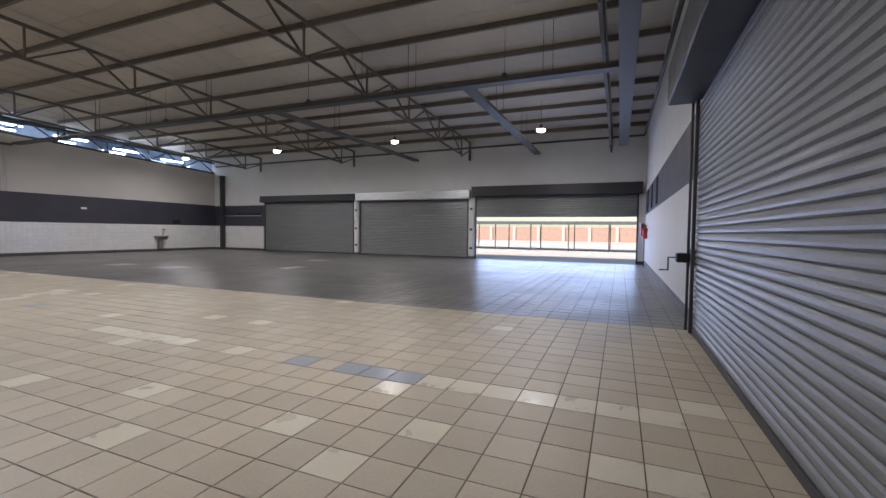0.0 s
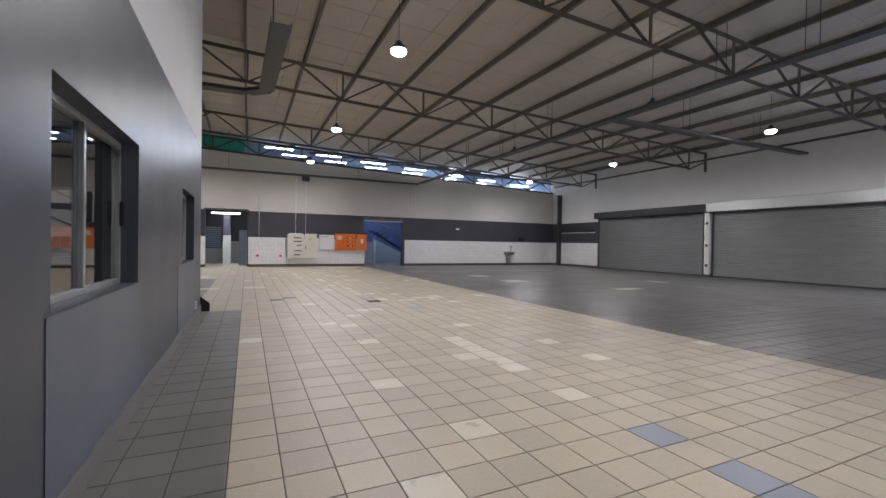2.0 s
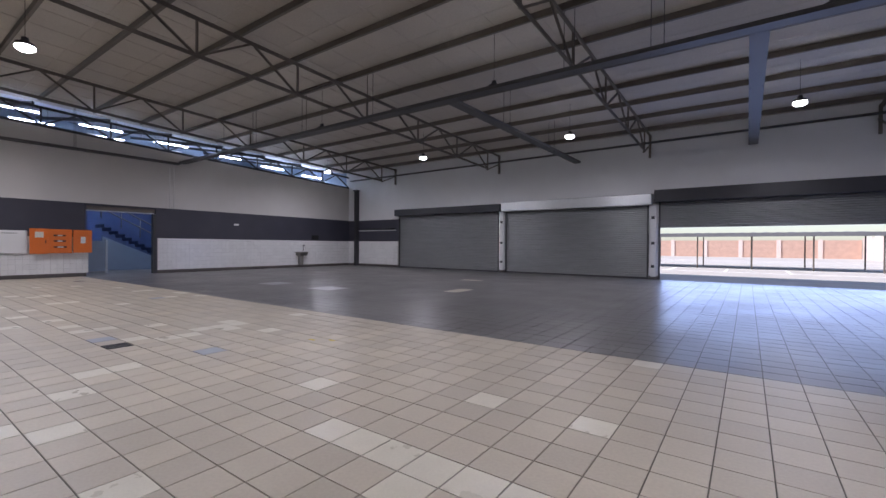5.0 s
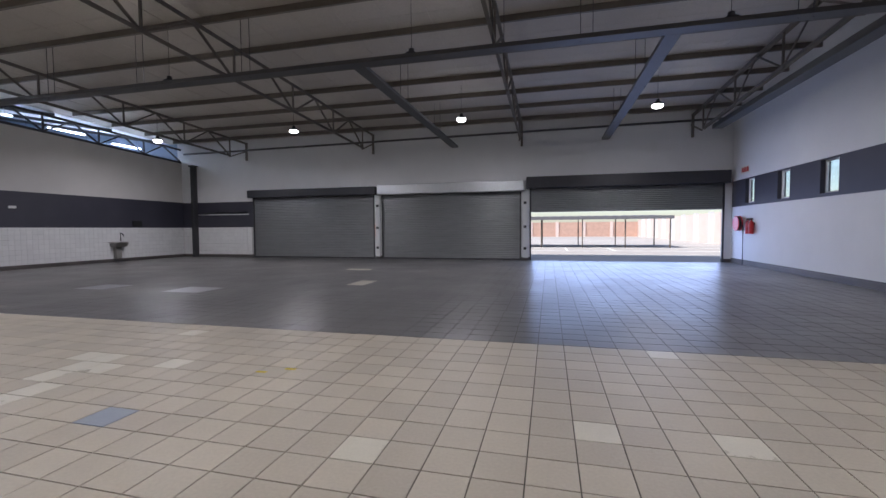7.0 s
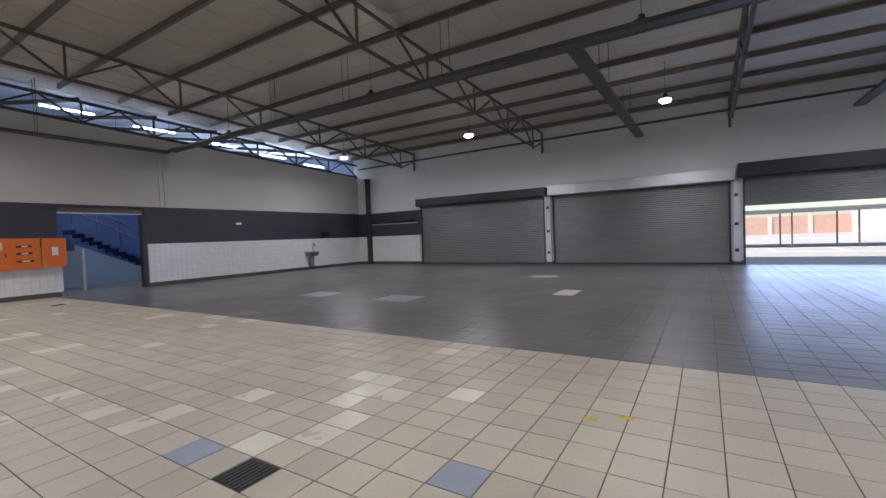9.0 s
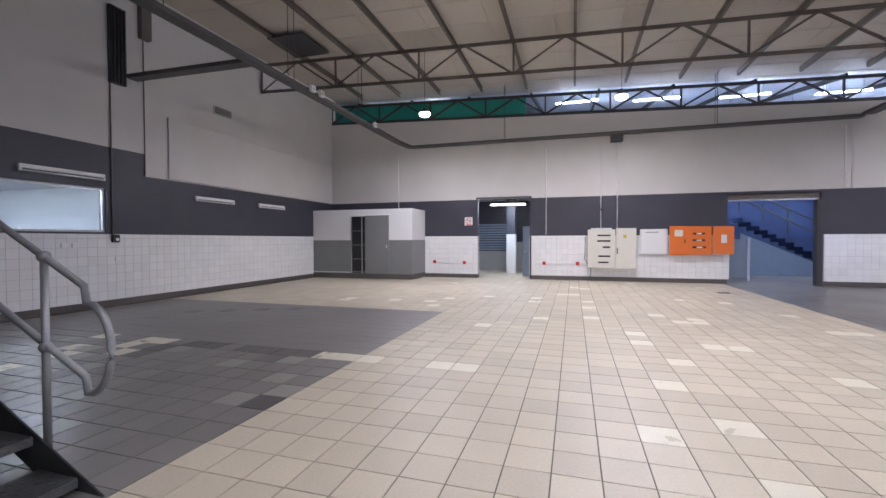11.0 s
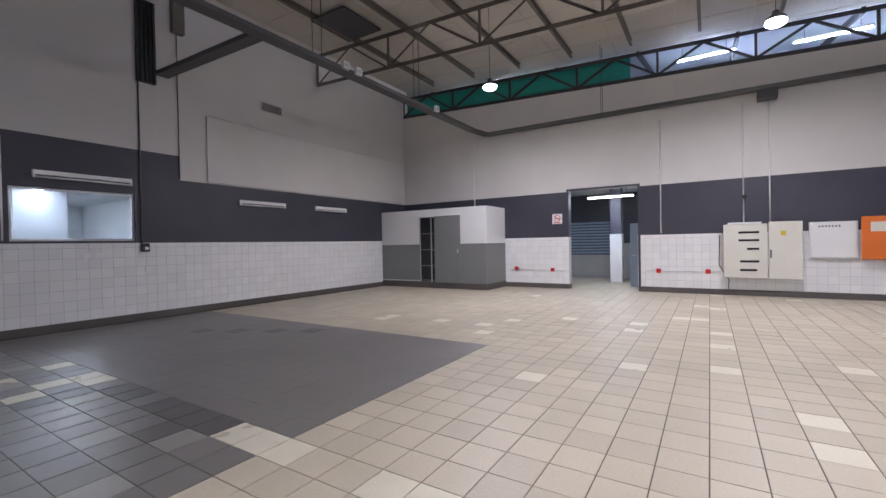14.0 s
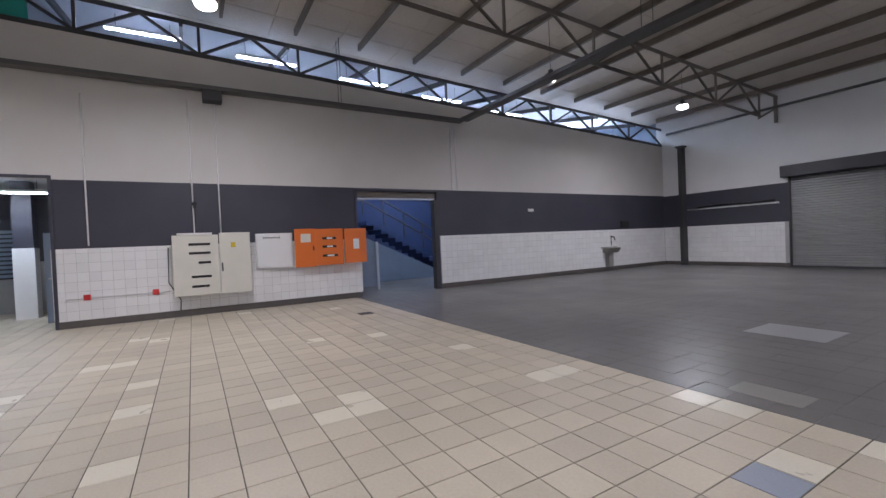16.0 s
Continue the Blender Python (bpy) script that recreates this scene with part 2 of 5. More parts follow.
def angle_bar(bm, a, b, w, t=0.008, up=(0, 0, 1)):
    """An L-section bar."""
    a, b = Vector(a), Vector(b)
    d = (b - a).normalized()
    s = d.cross(Vector(up))
    if s.length < 1e-4:
        s = Vector((1, 0, 0))
    s.normalize()
    u = s.cross(d)
    beam(bm, a + u * w / 2, b + u * w / 2, w, t, up)
    beam(bm, a + s * (w / 2 - t / 2), b + s * (w / 2 - t / 2), t, w, up)


def tube(bm, pts, r, seg=10, mi=0, close=False):
    pts = [Vector(p) for p in pts]
    rings = []
    for i, p in enumerate(pts):
        d = (pts[min(i + 1, len(pts) - 1)] - pts[max(i - 1, 0)]).normalized()
        s = d.cross(Vector((0, 0, 1)))
        if s.length < 1e-3:
            s = d.cross(Vector((0, 1, 0)))
        s.normalize()
        u = s.cross(d)
        rings.append([bm.verts.new(p + (s * math.cos(k * math.tau / seg) + u * math.sin(k * math.tau / seg)) * r) for k in range(seg)])
    for a, b in zip(rings, rings[1:]):
        for k in range(seg):
            f = bm.faces.new((a[k], a[(k + 1) % seg], b[(k + 1) % seg], b[k]))
            f.material_index, f.smooth = mi, True
    bm.faces.new(rings[0][::-1]).material_index = mi
    bm.faces.new(rings[-1]).material_index = mi


def lathe(bm, profile, seg=20, c=(0, 0, 0), mi=0):
    """A turned shape about z from (radius, height) pairs."""
    rings = [[bm.verts.new((c[0] + r * math.cos(k * math.tau / seg), c[1] + r * math.sin(k * math.tau / seg), c[2] + z)) for k in range(seg)] for r, z in profile]
    for a, b in zip(rings, rings[1:]):
        for k in range(seg):
            f = bm.faces.new((a[k], a[(k + 1) % seg], b[(k + 1) % seg], b[k]))
            f.material_index, f.smooth = mi, True
    bm.faces.new(rings[0][::-1]).material_index = mi
    bm.faces.new(rings[-1]).material_index = mi


def wall(name, axis, c0, c1, u0, u1, v0, v1, holes, mats, pick, label, top=None, cuts=(), vcuts=()):
    """A wall across axis ('x' or 'y') from c0 to c1, along u, up v, with holes (u0, u1, v0, v1) cut through it.
    pick(u, v, front) gives the material's index; top(u) the height of the top edge."""
    us = sorted({u0, u1, *cuts, *(h[0] for h in holes), *(h[1] for h in holes)})
    vs = sorted({v0, v1, *vcuts, *(h[2] for h in holes), *(h[3] for h in holes)})
    us = [u for u in us if u0 <= u <= u1]
    vs = [v for v in vs if v0 <= v <= v1]
    bm = bmesh.new()
    cache = {}

    def vert(c, i, j):
        if (c, i, j) not in cache:
            z = vs[j] if top is None or j < len(vs) - 1 else top(us[i])
            cache[c, i, j] = bm.verts.new((c, us[i], z) if axis == "x" else (us[i], c, z))
        return cache[c, i, j]

    def solid(i, j):
        if i < 0 or j < 0 or i >= len(us) - 1 or j >= len(vs) - 1:
            return False
        u, v = (us[i] + us[i + 1]) / 2, (vs[j] + vs[j + 1]) / 2
        return not any(h[0] < u < h[1] and h[2] < v < h[3] for h in holes)

    for i in range(len(us) - 1):
        for j in range(len(vs) - 1):
            if not solid(i, j):
                continue
            u, v = (us[i] + us[i + 1]) / 2, (vs[j] + vs[j + 1]) / 2
            quads = [([(c1, i, j), (c1, i + 1, j), (c1, i + 1, j + 1), (c1, i, j + 1)], 1), ([(c0, i, j), (c0, i, j + 1), (c0, i + 1, j + 1), (c0, i + 1, j)], 0)]
            if not solid(i - 1, j):
                quads.append(([(c0, i, j), (c1, i, j), (c1, i, j + 1), (c0, i, j + 1)], 1))
            if not solid(i + 1, j):
                quads.append(([(c0, i + 1, j), (c0, i + 1, j + 1), (c1, i + 1, j + 1), (c1, i + 1, j)], 1))
            if not solid(i, j - 1):
                quads.append(([(c0, i, j), (c0, i + 1, j), (c1, i + 1, j), (c1, i, j)], 1))
            if not solid(i, j + 1):
                quads.append(([(c0, i, j + 1), (c1, i, j + 1), (c1, i + 1, j + 1), (c0, i + 1, j + 1)], 1))
            for q, front in quads:
                bm.faces.new([vert(*k) for k in q]).material_index = pick(u, v, front)
    bmesh.ops.recalc_face_normals(bm, faces=bm.faces)
    return tagged(link_mesh(name, bm, mats), label, "wall", kind="structure")


# ---------------------------------------------------------------- floor, roof and walls
D1, D2 = (-0.6, 1.42), (7.93, 10.5)          # doorways in the west wall
SH = [(-21.8, -14.68), (-14.3, -7.38), (-7.0, 0.95)]
EWIN = [(20.45, 21.2), (18.05, 18.8), (15.7, 16.5)]
BANDS = [M_BASE, M_TGROUT, M_BAND, M_CREAM, M_WHITE]


def band_w(u, v, front):
    return 0 if v < 0.15 else 1 if v < 1.65 else 2 if v < 3.08 else 3


wall_west = wall("wall_west", "x", XW - 0.25, XW, YS, YN, 0, 6.6, [(*D1, 0, 3.1), (*D2, 0, 3.0)], BANDS, band_w,
                 "cream wall with charcoal band and white tiled dado", top=z_sill, vcuts=(0.15, 1.65, 3.08))


def band_n(u, v, front):
    return 0 if v < 0.15 else 1 if v < 1.65 and u < -21.8 else 2 if v < 3.05 and u < -21.8 else 4


wall_north = wall("wall_north", "y", YN, YN + 0.25, XW - 0.25, XE + 0.25, 0, 6.4, [(a, b, 0, 3.3) for a, b in SH], BANDS, band_n,
                  "white plastered wall with three roller shutter openings", vcuts=(0.15, 1.65, 3.05))


def band_e(u, v, front):
    return 0 if v < 0.2 else 4 if v < 2.3 else 2 if v < 3.36 else 4


wall_east = wall("wall_east", "x", XE, XE + 0.25, -5, YN, 0, 7.6, [(a, b, 2.4, 3.33) for a, b in EWIN] + [(1.6, 7.65, 0, 3.3)], BANDS, band_e,
                 "white wall with dark band, small windows and a roller shutter", vcuts=(0.2, 2.3, 3.36))


def band_s(u, v, front):
    top = 3.63 if u > -17.97 else 3.08
    return 0 if v < 0.15 else (2 if u > -12.75 and v > 0.3 and v < top else 1 if v < 1.65 else 2 if v < top else 3)


IW = [(-14.5, -12.6), (-17.07, -15.14)]
wall_south = wall("wall_south", "y", YS - 0.25, YS, XW - 0.25, -11.95, 0, 7.9, [(a, b, 1.69, 2.68) for a, b in IW] + [(-14.85, -12.93, 5.55, 6.5)], BANDS, band_s,
                  "cream wall with charcoal band, white tiles and office windows", cuts=(-17.97, -12.75), vcuts=(0.15, 0.3, 1.65, 3.08, 3.63))

WIN_A, WIN_B = (-5.05, -3.3), (-9.15, -7.7)
BLOCK = [M_GLOSS, M_WHITE, M_BASE]
wall_block = wall("wall_block_north", "y", YB - 0.25, YB, XB, XB2, 0, 7.6, [(*WIN_A, 1.05, 2.2), (*WIN_B, 1.08, 2.15)], BLOCK,
                  lambda u, v, f: 0 if v < 3.22 else 1, "dark grey gloss painted wall with white plaster above", vcuts=(3.22,))
wall_block_w = wall("wall_block_west", "x", XB, XB + 0.25, -10.6, YB - 0.25, 0, 8.1, [(-3.0, -1.1, 1.1, 2.3)], [M_BLKW, M_CREAM],
                    lambda u, v, f: 0 if v < 6.2 else 1, "dark painted wall beside the steel stair", vcuts=(6.2,))
wall_block_e = wall("wall_block_east", "x", XB2 - 0.25, XB2, -5, YB - 0.25, 0, 7.6, [], BLOCK, lambda u, v, f: 0 if v < 3.3 else 1, "dark grey wall of the entrance passage", vcuts=(3.3,))
wall("wall_passage", "y", -5.25, -5, XB2 - 0.25, XE + 0.25, 0, 7.9, [], BLOCK, lambda u, v, f: 1, "white wall closing the entrance passage")
wall("wall_alcove_west", "x", -11.95, -11.75, -8.9, YS, 0, 8.1, [], [M_WHITE], lambda u, v, f: 0, "white side wall of the stair alcove")
wall("wall_alcove_south", "y", -9.1, -8.9, -11.95, XB + 0.25, 0, 8.1, [(-11.46, -10.48, 4.18, 6.3)], [M_WHITE], lambda u, v, f: 0, "white wall with the door above the stair")

for nm, a, b, h in (("wall_infill_a", WIN_A[0] - 0.06, WIN_A[1] + 0.06, 1.045), ("wall_infill_b", WIN_B[0], WIN_B[1] + 0.4, 1.07)):
    tagged(link_mesh(nm, bx(a, b, YB + 0.001, YB + 0.005, 0.15, h), M_INFILL), "paler blue-grey painted infill below the sliding window", "wall", kind="structure")
bm = bmesh.new()
box(bm, -40, XE + 0.25, -16, YN + 0.25, -0.25, -0.006)
floor = tagged(link_mesh("floor", bm, M_GROUT), "tiled hall floor, beige with grey painted bays", "floor", kind="structure")

bm = bmesh.new()
n_sheet = 46
ys = np.linspace(-16, YN + 0.3, 24)
for j in range(len(ys) - 1):
    y0, y1 = ys[j] + 0.006, ys[j + 1] - 0.006
    vs = [bm.verts.new(p) for p in ((-27.2, y0, z_roof(y0)), (XE + 0.3, y0, z_roof(y0)), (XE + 0.3, y1, z_roof(y1)), (-27.2, y1, z_roof(y1)))]
    up = [bm.verts.new(v.co + Vector((0, 0, 0.06))) for v in vs]
    bm.faces.new(vs[::-1])
    bm.faces.new(up)
    for k in range(4):
        bm.faces.new((vs[k], vs[(k + 1) % 4], up[(k + 1) % 4], up[k]))
for k in range(26):
    x = -27 + k * 1.12
    beam(bm, (x, -16, z_roof(-16) - 0.004), (x, YN, z_roof(YN) - 0.004), 0.035, 0.012)
# unseen flat slab added high above both bays to close the top
box(bm, -40.4, XE + 0.3, -16.2, YN + 0.4, 10.7, 10.8)
ceiling = tagged(link_mesh("ceiling", bm, M_ROOF), "cream insulated sloping roof lining with joints", "ceiling", kind="structure")

# steel purlins, one thing each
for k in range(20):
    y = 21.69 - k * 1.7
    if y < YS:
        break
    bm = bmesh.new()
    zt = z_roof(y) - 0.005
    outline = ((0, 0), (0.075, 0), (0.075, -0.012), (0.014, -0.012), (0.014, -0.148), (0.075, -0.148), (0.075, -0.16), (0, -0.16))
    ends = [[bm.verts.new((x, y + dy, zt + dz)) for dy, dz in outline] for x in (-26.3, XE)]
    for q in range(8):
        bm.faces.new((ends[0][q], ends[0][(q + 1) % 8], ends[1][(q + 1) % 8], ends[1][q]))
    bm.faces.new(ends[0])
    bm.faces.new(ends[1][::-1])
    bmesh.ops.recalc_face_normals(bm, faces=bm.faces)
    tagged(link_mesh("roof_purlin", bm, M_STEEL), "grey-brown steel channel purlin under the roof", "purlin", "roof purlins")


def truss(x, y0, y1, label, bays=9):
    """A roof truss along y with a sloping top and bottom chord and a web of struts and braces."""
    e = thing("roof_truss", label, "roof truss", "roof trusses")
    bm = bmesh.new()
    angle_bar(bm, (x, y0, z_chord(y0)), (x, y1 - 1.3, z_chord(y1 - 1.3)), 0.09, 0.014)
    beam(bm, (x - 0.04, y1 - 1.3, z_chord(y1)), (x - 0.04, y1, z_chord(y1) + 0.5), 0.05, 0.05)
    part("bottom_chord", bm, M_STEEL, e)
    bm = bmesh.new()
    angle_bar(bm, (x, y0, z_roof(y0) - 0.27), (x, y1, z_roof(y1) - 0.27), 0.1, 0.014)
    part("top_chord", bm, M_STEEL, e)
    step = (y1 - y0 - 1.3) / bays
    for k in range(bays + 1):
        ya = y0 + k * step
        bm = bmesh.new()
        beam(bm, (x, ya, z_chord(ya)), (x, ya, z_roof(ya) - 0.25), 0.05, 0.05)
        part("strut", bm, M_STEEL, e)
        if k < bays:
            yb = ya + step
            ym = (ya + yb) / 2
            for p, q in (((x, ya, z_chord(ya)), (x, ym, z_roof(ym) - 0.25)), ((x, yb, z_chord(yb)), (x, ym, z_roof(ym) - 0.25))):
                bm = bmesh.new()
                angle_bar(bm, p, q, 0.05, 0.008)
                part("brace", bm, M_STEEL, e)
    bm = bmesh.new()
    beam(bm, (x, y1 - 0.06, z_chord(y1) - 0.02), (x, y1 - 0.06, z_roof(y1) - 0.2), 0.09, 0.09)
    part("end_post", bm, M_STEEL, e)
    return e


for x in (-22.1, -14.7):
    truss(x, YS + 0.05, YN - 0.02, "dull steel lattice truss spanning the hall below the roof", 10)
for x in (-7.36, -0.3):
    truss(x, YB + 0.05, YN - 0.02, "dull steel lattice truss spanning the hall below the roof", 7)
# lattice girder over the west wall
e = thing("lattice_girder", "dark steel lattice girder standing on the west wall", "girder")
bm = bmesh.new()
angle_bar(bm, (XW - 0.05, YS, z_sill(YS) + 0.05), (XW - 0.05, YN, z_sill(YN) + 0.05), 0.1, 0.014)
part("bottom_chord", bm, M_DSTEEL, e)
bm = bmesh.new()
angle_bar(bm, (XW - 0.05, YS, z_roof(YS) - 0.36), (XW - 0.05, YN, z_roof(YN) - 0.36), 0.1, 0.014)
part("top_chord", bm, M_DSTEEL, e)
for k in range(13):
    ya, yb = YS + k * 2.27, YS + (k + 1) * 2.27
    ym = (ya + yb) / 2
    for p, q, nm in (((ya, 0), (ym, 1), "brace"), ((yb, 0), (ym, 1), "brace"), ((ya, 0), (ya, 1), "strut")):
        bm = bmesh.new()
        f = lambda s: (XW - 0.05, s[0], z_sill(s[0]) + 0.08 if s[1] == 0 else z_roof(s[0]) - 0.36)
        beam(bm, f(p), f(q), 0.06, 0.06)
        part(nm, bm, M_DSTEEL, e)


# ---------------------------------------------------------------- roller shutters
def slats(bm, axis, c, u0, u1, z0, z1, depth=0.022, pitch=0.085, out=-1):
    """A curtain of curved slats in one sheet across axis at c; out: the side that it bulges to."""
    rows = []
    k = 0
    z = z0
    prof = []
    while z < z1:
        for f, d in ((0.0, 0.0), (0.12, 0.9), (0.35, 1.0), (0.65, 0.75), (0.85, 0.25), (0.93, -0.25)):
            zz = z + f * pitch
            if zz <= z1:
                prof.append((zz, d * depth))
        z += pitch
    cuts = [u0, u1]
    grid = [[bm.verts.new((u, c + out * d, zz) if axis == "y" else (c + out * d, u, zz)) for u in cuts] for zz, d in prof]
    for a, b in zip(grid, grid[1:]):
        f = bm.faces.new((a[0], a[1], b[1], b[0]))
        f.smooth = False


def shutter(name, axis, c, u0, u1, z_open, top, hood_mat, hood_d, out, label, hood_lo=3.22):
    e = thing(name, label, "roller shutter", "roller shutters")

    def b(*a, **k):
        u_0, u_1, d0, d1, z0, z1 = a
        lo, hi = sorted((c + out * d0, c + out * d1))
        return bx(u_0, u_1, lo, hi, z0, z1, **k) if axis == "y" else bx(lo, hi, u_0, u_1, z0, z1, **k)
    bm = bmesh.new()
    slats(bm, axis, c, u0 + 0.03, u1 - 0.03, z_open + 0.07, hood_lo + 0.1, out=out)
    part("curtain", bm, M_SHUT, e)
    part("bottom_rail", b(u0 + 0.03, u1 - 0.03, -0.015, 0.035, z_open, z_open + 0.075, bevel=0.008), M_SHUT if z_open else M_DSTEEL, e)
    part("hood", b(u0 - 0.14, u1 + 0.14, 0.005, hood_d, hood_lo, top, bevel=0.02), hood_mat, e, "sheet metal hood over the rolled curtain")
    for u in (u0, u1):
        s = 1 if u == u0 else -1
        part("guide_rail", b(min(u, u + s * 0.07), max(u, u + s * 0.07), 0.03, 0.075, 0, hood_lo - 0.002, bevel=0.004), M_DSTEEL, e)
    return e


shutter("roller_shutter", "y", YN, *SH[0], 0.0, 3.62, M_HOODD, 0.35, -1, "closed grey slatted roller shutter with dark hood")
shutter("roller_shutter", "y", YN, *SH[1], 0.0, 3.68, M_GALV, 0.35, -1, "closed grey slatted roller shutter with bright galvanised hood", hood_lo=3.2)
shutter("roller_shutter", "y", YN, *SH[2], 2.22, 3.82, M_HOODD, 0.36, -1, "half-open grey slatted roller shutter letting daylight in", hood_lo=3.3)
sh = shutter("roller_shutter", "x", XE - 0.06, 1.6, 7.62, 0.0, 3.85, M_HOODD, 0.42, -1, "closed grey slatted roller shutter beside the entrance", hood_lo=3.3)
# white posts and bolts between the shutters
for x0, x1 in ((-14.6, -14.38), (-7.3, -7.08)):
    e = thing("shutter_post", "white painted steel post between roller shutters", "post", "shutter posts")
    part("post_body", bx(x0, x1, YN - 0.12, YN, 0.12, 3.2, bevel=0.008), M_WHITE, e)
    part("post_foot", bx(x0 - 0.02, x1 + 0.02, YN - 0.14, YN, 0, 0.12, bevel=0.008), M_BASE, e, "dark painted foot")
    for z in (0.5, 1.5, 2.6):
        part("bracket", bx(x0 + 0.03, x1 - 0.06, YN - 0.15, YN - 0.12, z, z + 0.12), M_DSTEEL, e)
# dark corner column
e = thing("corner_column", "dark painted steel column in the corner", "column")
part("column_web", bx(-25.62, -25.46, YN - 0.32, YN - 0.004, 0, 5.05, bevel=0.006), M_DSTEEL, e)
part("column_cap", bx(-25.7, -25.38, YN - 0.36, YN - 0.004, 5.05, 5.12, bevel=0.004), M_DSTEEL, e)
# chain hoist gear and pole at the near shutter
e = thing("shutter_chain_gear", "black shutter crank gear on the wall beside the shutter", "crank gear")
part("gear_box", bx(XE - 0.3, XE - 0.12, 7.72, 7.9, 1.0, 1.14, bevel=0.02), M_BLACK, e)
bm = bmesh.new()
tube(bm, [(XE - 0.26, 7.8, 1.07), (XE - 0.4, 7.8, 1.07), (XE - 0.4, 7.8, 0.88), (XE - 0.52, 7.8, 0.88)], 0.012, 8)
part("crank_handle", bm, M_DSTEEL, e)
bm = bmesh.new()
tube(bm, [(XE - 0.14, 7.8, 0.0), (XE - 0.14, 7.8, 3.6)], 0.02, 8)
part("drive_shaft", bm, M_DSTEEL, e)
part("mounting_plate", bx(XE - 0.125, XE, 7.7, 7.92, 0.95, 1.2), M_DSTEEL, e)
tagged(link_mesh("ceiling_cable_duct", bx(0.05, 0.42, 8.2, YN - 1.2, 5.32, 5.5, bevel=0.01), M_TRAY), "wide galvanised duct hung below the roof", "duct")


# ---------------------------------------------------------------- lamps
def high_bay(x, y, z=5.4):
    e = thing("high_bay_lamp", "round LED high bay lamp hung on a thin wire", "lamp", "high bay lamps", pose(x, y, z))
    bm = bmesh.new()
    lathe(bm, [(0.14, 0.02), (0.16, 0.05), (0.15, 0.09), (0.07, 0.1), (0.06, 0.2), (0.02, 0.22)], 20)
    part("housing", bm, M_DSTEEL, e)
    bm = bmesh.new()
    lathe(bm, [(0.03, -0.075), (0.1, -0.065), (0.15, -0.035), (0.165, 0.01), (0.16, 0.019)], 20)
    part("lens", bm, M_LEDW, e, "bright white lens")
    bm = bmesh.new()
    tube(bm, [(0, 0, 0.21), (0, 0, z_roof(y) - z - 0.02)], 0.006, 6)
    part("wire", bm, M_BLACK, e)
    l = new("lamp_light", bpy.data.lights.new("lamp_light", "AREA"))
    l.data.shape, l.data.size, l.data.energy, l.data.color = "DISK", 0.3, LAMP_WATTS, (0.96, 0.93, 1.0)
    l.data.spread = radians(170)
    l.parent, l.matrix_basis = e, pose(0, 0, -0.088)


for x in (-2.75, -9.2, -16.0, -22.7):
    for y in (4.25, 11.75, 17.45):
        high_bay(x, y)
high_bay(-22.6, -1.42)


def strip(name, x, y, z, length, axis, lit, label, group, watts=0, hang=0.0, tube_mat=None):
    e = thing(name, label, "light fitting", group, pose(x, y, z, 0, 0, 0 if axis == "x" else 90))
    part("batten", bx(-length / 2, length / 2, -0.05, 0.05, 0.03, 0.09, bevel=0.006), M_WPLAS, e)
    for s in (-0.028, 0.028):
        bm = bmesh.new()
        tube(bm, [(-length / 2 + 0.03, s, 0.012), (length / 2 - 0.03, s, 0.012)], 0.014, 8)
        part("tube", bm, (tube_mat or M_TUBE) if lit else M_WPLAS, e)
    for s in (-1, 1):
        part("end_cap", bx(s * length / 2 - 0.02, s * length / 2 + 0.02, -0.05, 0.05, -0.004, 0.03), M_WPLAS, e)
    if hang:
        for s in (-1, 1):
            bm = bmesh.new()
            tube(bm, [(s * length * 0.35, 0, 0.085), (s * length * 0.35, 0, hang)], 0.006, 6)
            part("hanger_wire", bm, M_DSTEEL, e)
    if watts:
        l = new("tube_light", bpy.data.lights.new("tube_light", "AREA"))
        l.data.shape, l.data.size, l.data.size_y, l.data.energy, l.data.color = "RECTANGLE", length, 0.1, watts, (0.72, 0.84, 1.0)
        l.parent, l.matrix_basis = e, pose(0, 0, -0.02)
    return e


# tubes in the neighbouring bay, above the wall
for k in range(7):
    ty = 3.1 + k * 2.87
    tz = 6.95 - 0.058 * (ty - 3.1)
    for xx, dy, dz in ((-27.9, 0.0, 0.0), (-31.5, 1.2, 0.35)):
        strip("fluorescent_light", xx, ty + dy, tz + dz, 1.6, "y", True, "twin fluorescent tube light, switched on, in the next bay", "fluorescent lights", 0, z_roof(ty + dy) + 0.1875 * (-27.2 - xx) - tz - dz, M_TUBEB)
for y in (-5.3, -2.6):
    strip("fluorescent_light", -28.2, y, z_roof(y) - 0.3, 1.5, "y", True, "twin fluorescent tube light behind green shade cloth", "fluorescent lights", 0, 0.46)
# neighbouring bay
wall("wall_next_bay", "x", -40.2, -40, -16, YN + 0.25, 0, 10.7, [], [M_BLUEL], lambda u, v, f: 0, "grey-blue far wall of the next bay")
# the unseen opening is added where next_bay_light stands
wall("wall_next_north", "y", YN, YN + 0.25, -40.2, XW - 0.25, 0, 10.7, [(-38, -29, 3.6, 6.0)], [M_BLUEL], lambda u, v, f: 0, "grey-blue wall of the next bay")
wall("wall_next_south", "y", -16.2, -16, -40.2, XE + 0.5, 0, 10.7, [(-17.2, -12.4, 0.9, 2.7)], [M_OFFICE], lambda u, v, f: 0, "pale wall with a window behind the offices")
bm = bmesh.new()
for y0, y1 in zip(ys, ys[1:]):
    vs = [bm.verts.new(p) for p in ((-40, y0, z_roof(y0) + 2.4), (-27.2, y0, z_roof(y0)), (-27.2, y1, z_roof(y1)), (-40, y1, z_roof(y1) + 2.4))]
    bm.faces.new(vs[::-1])
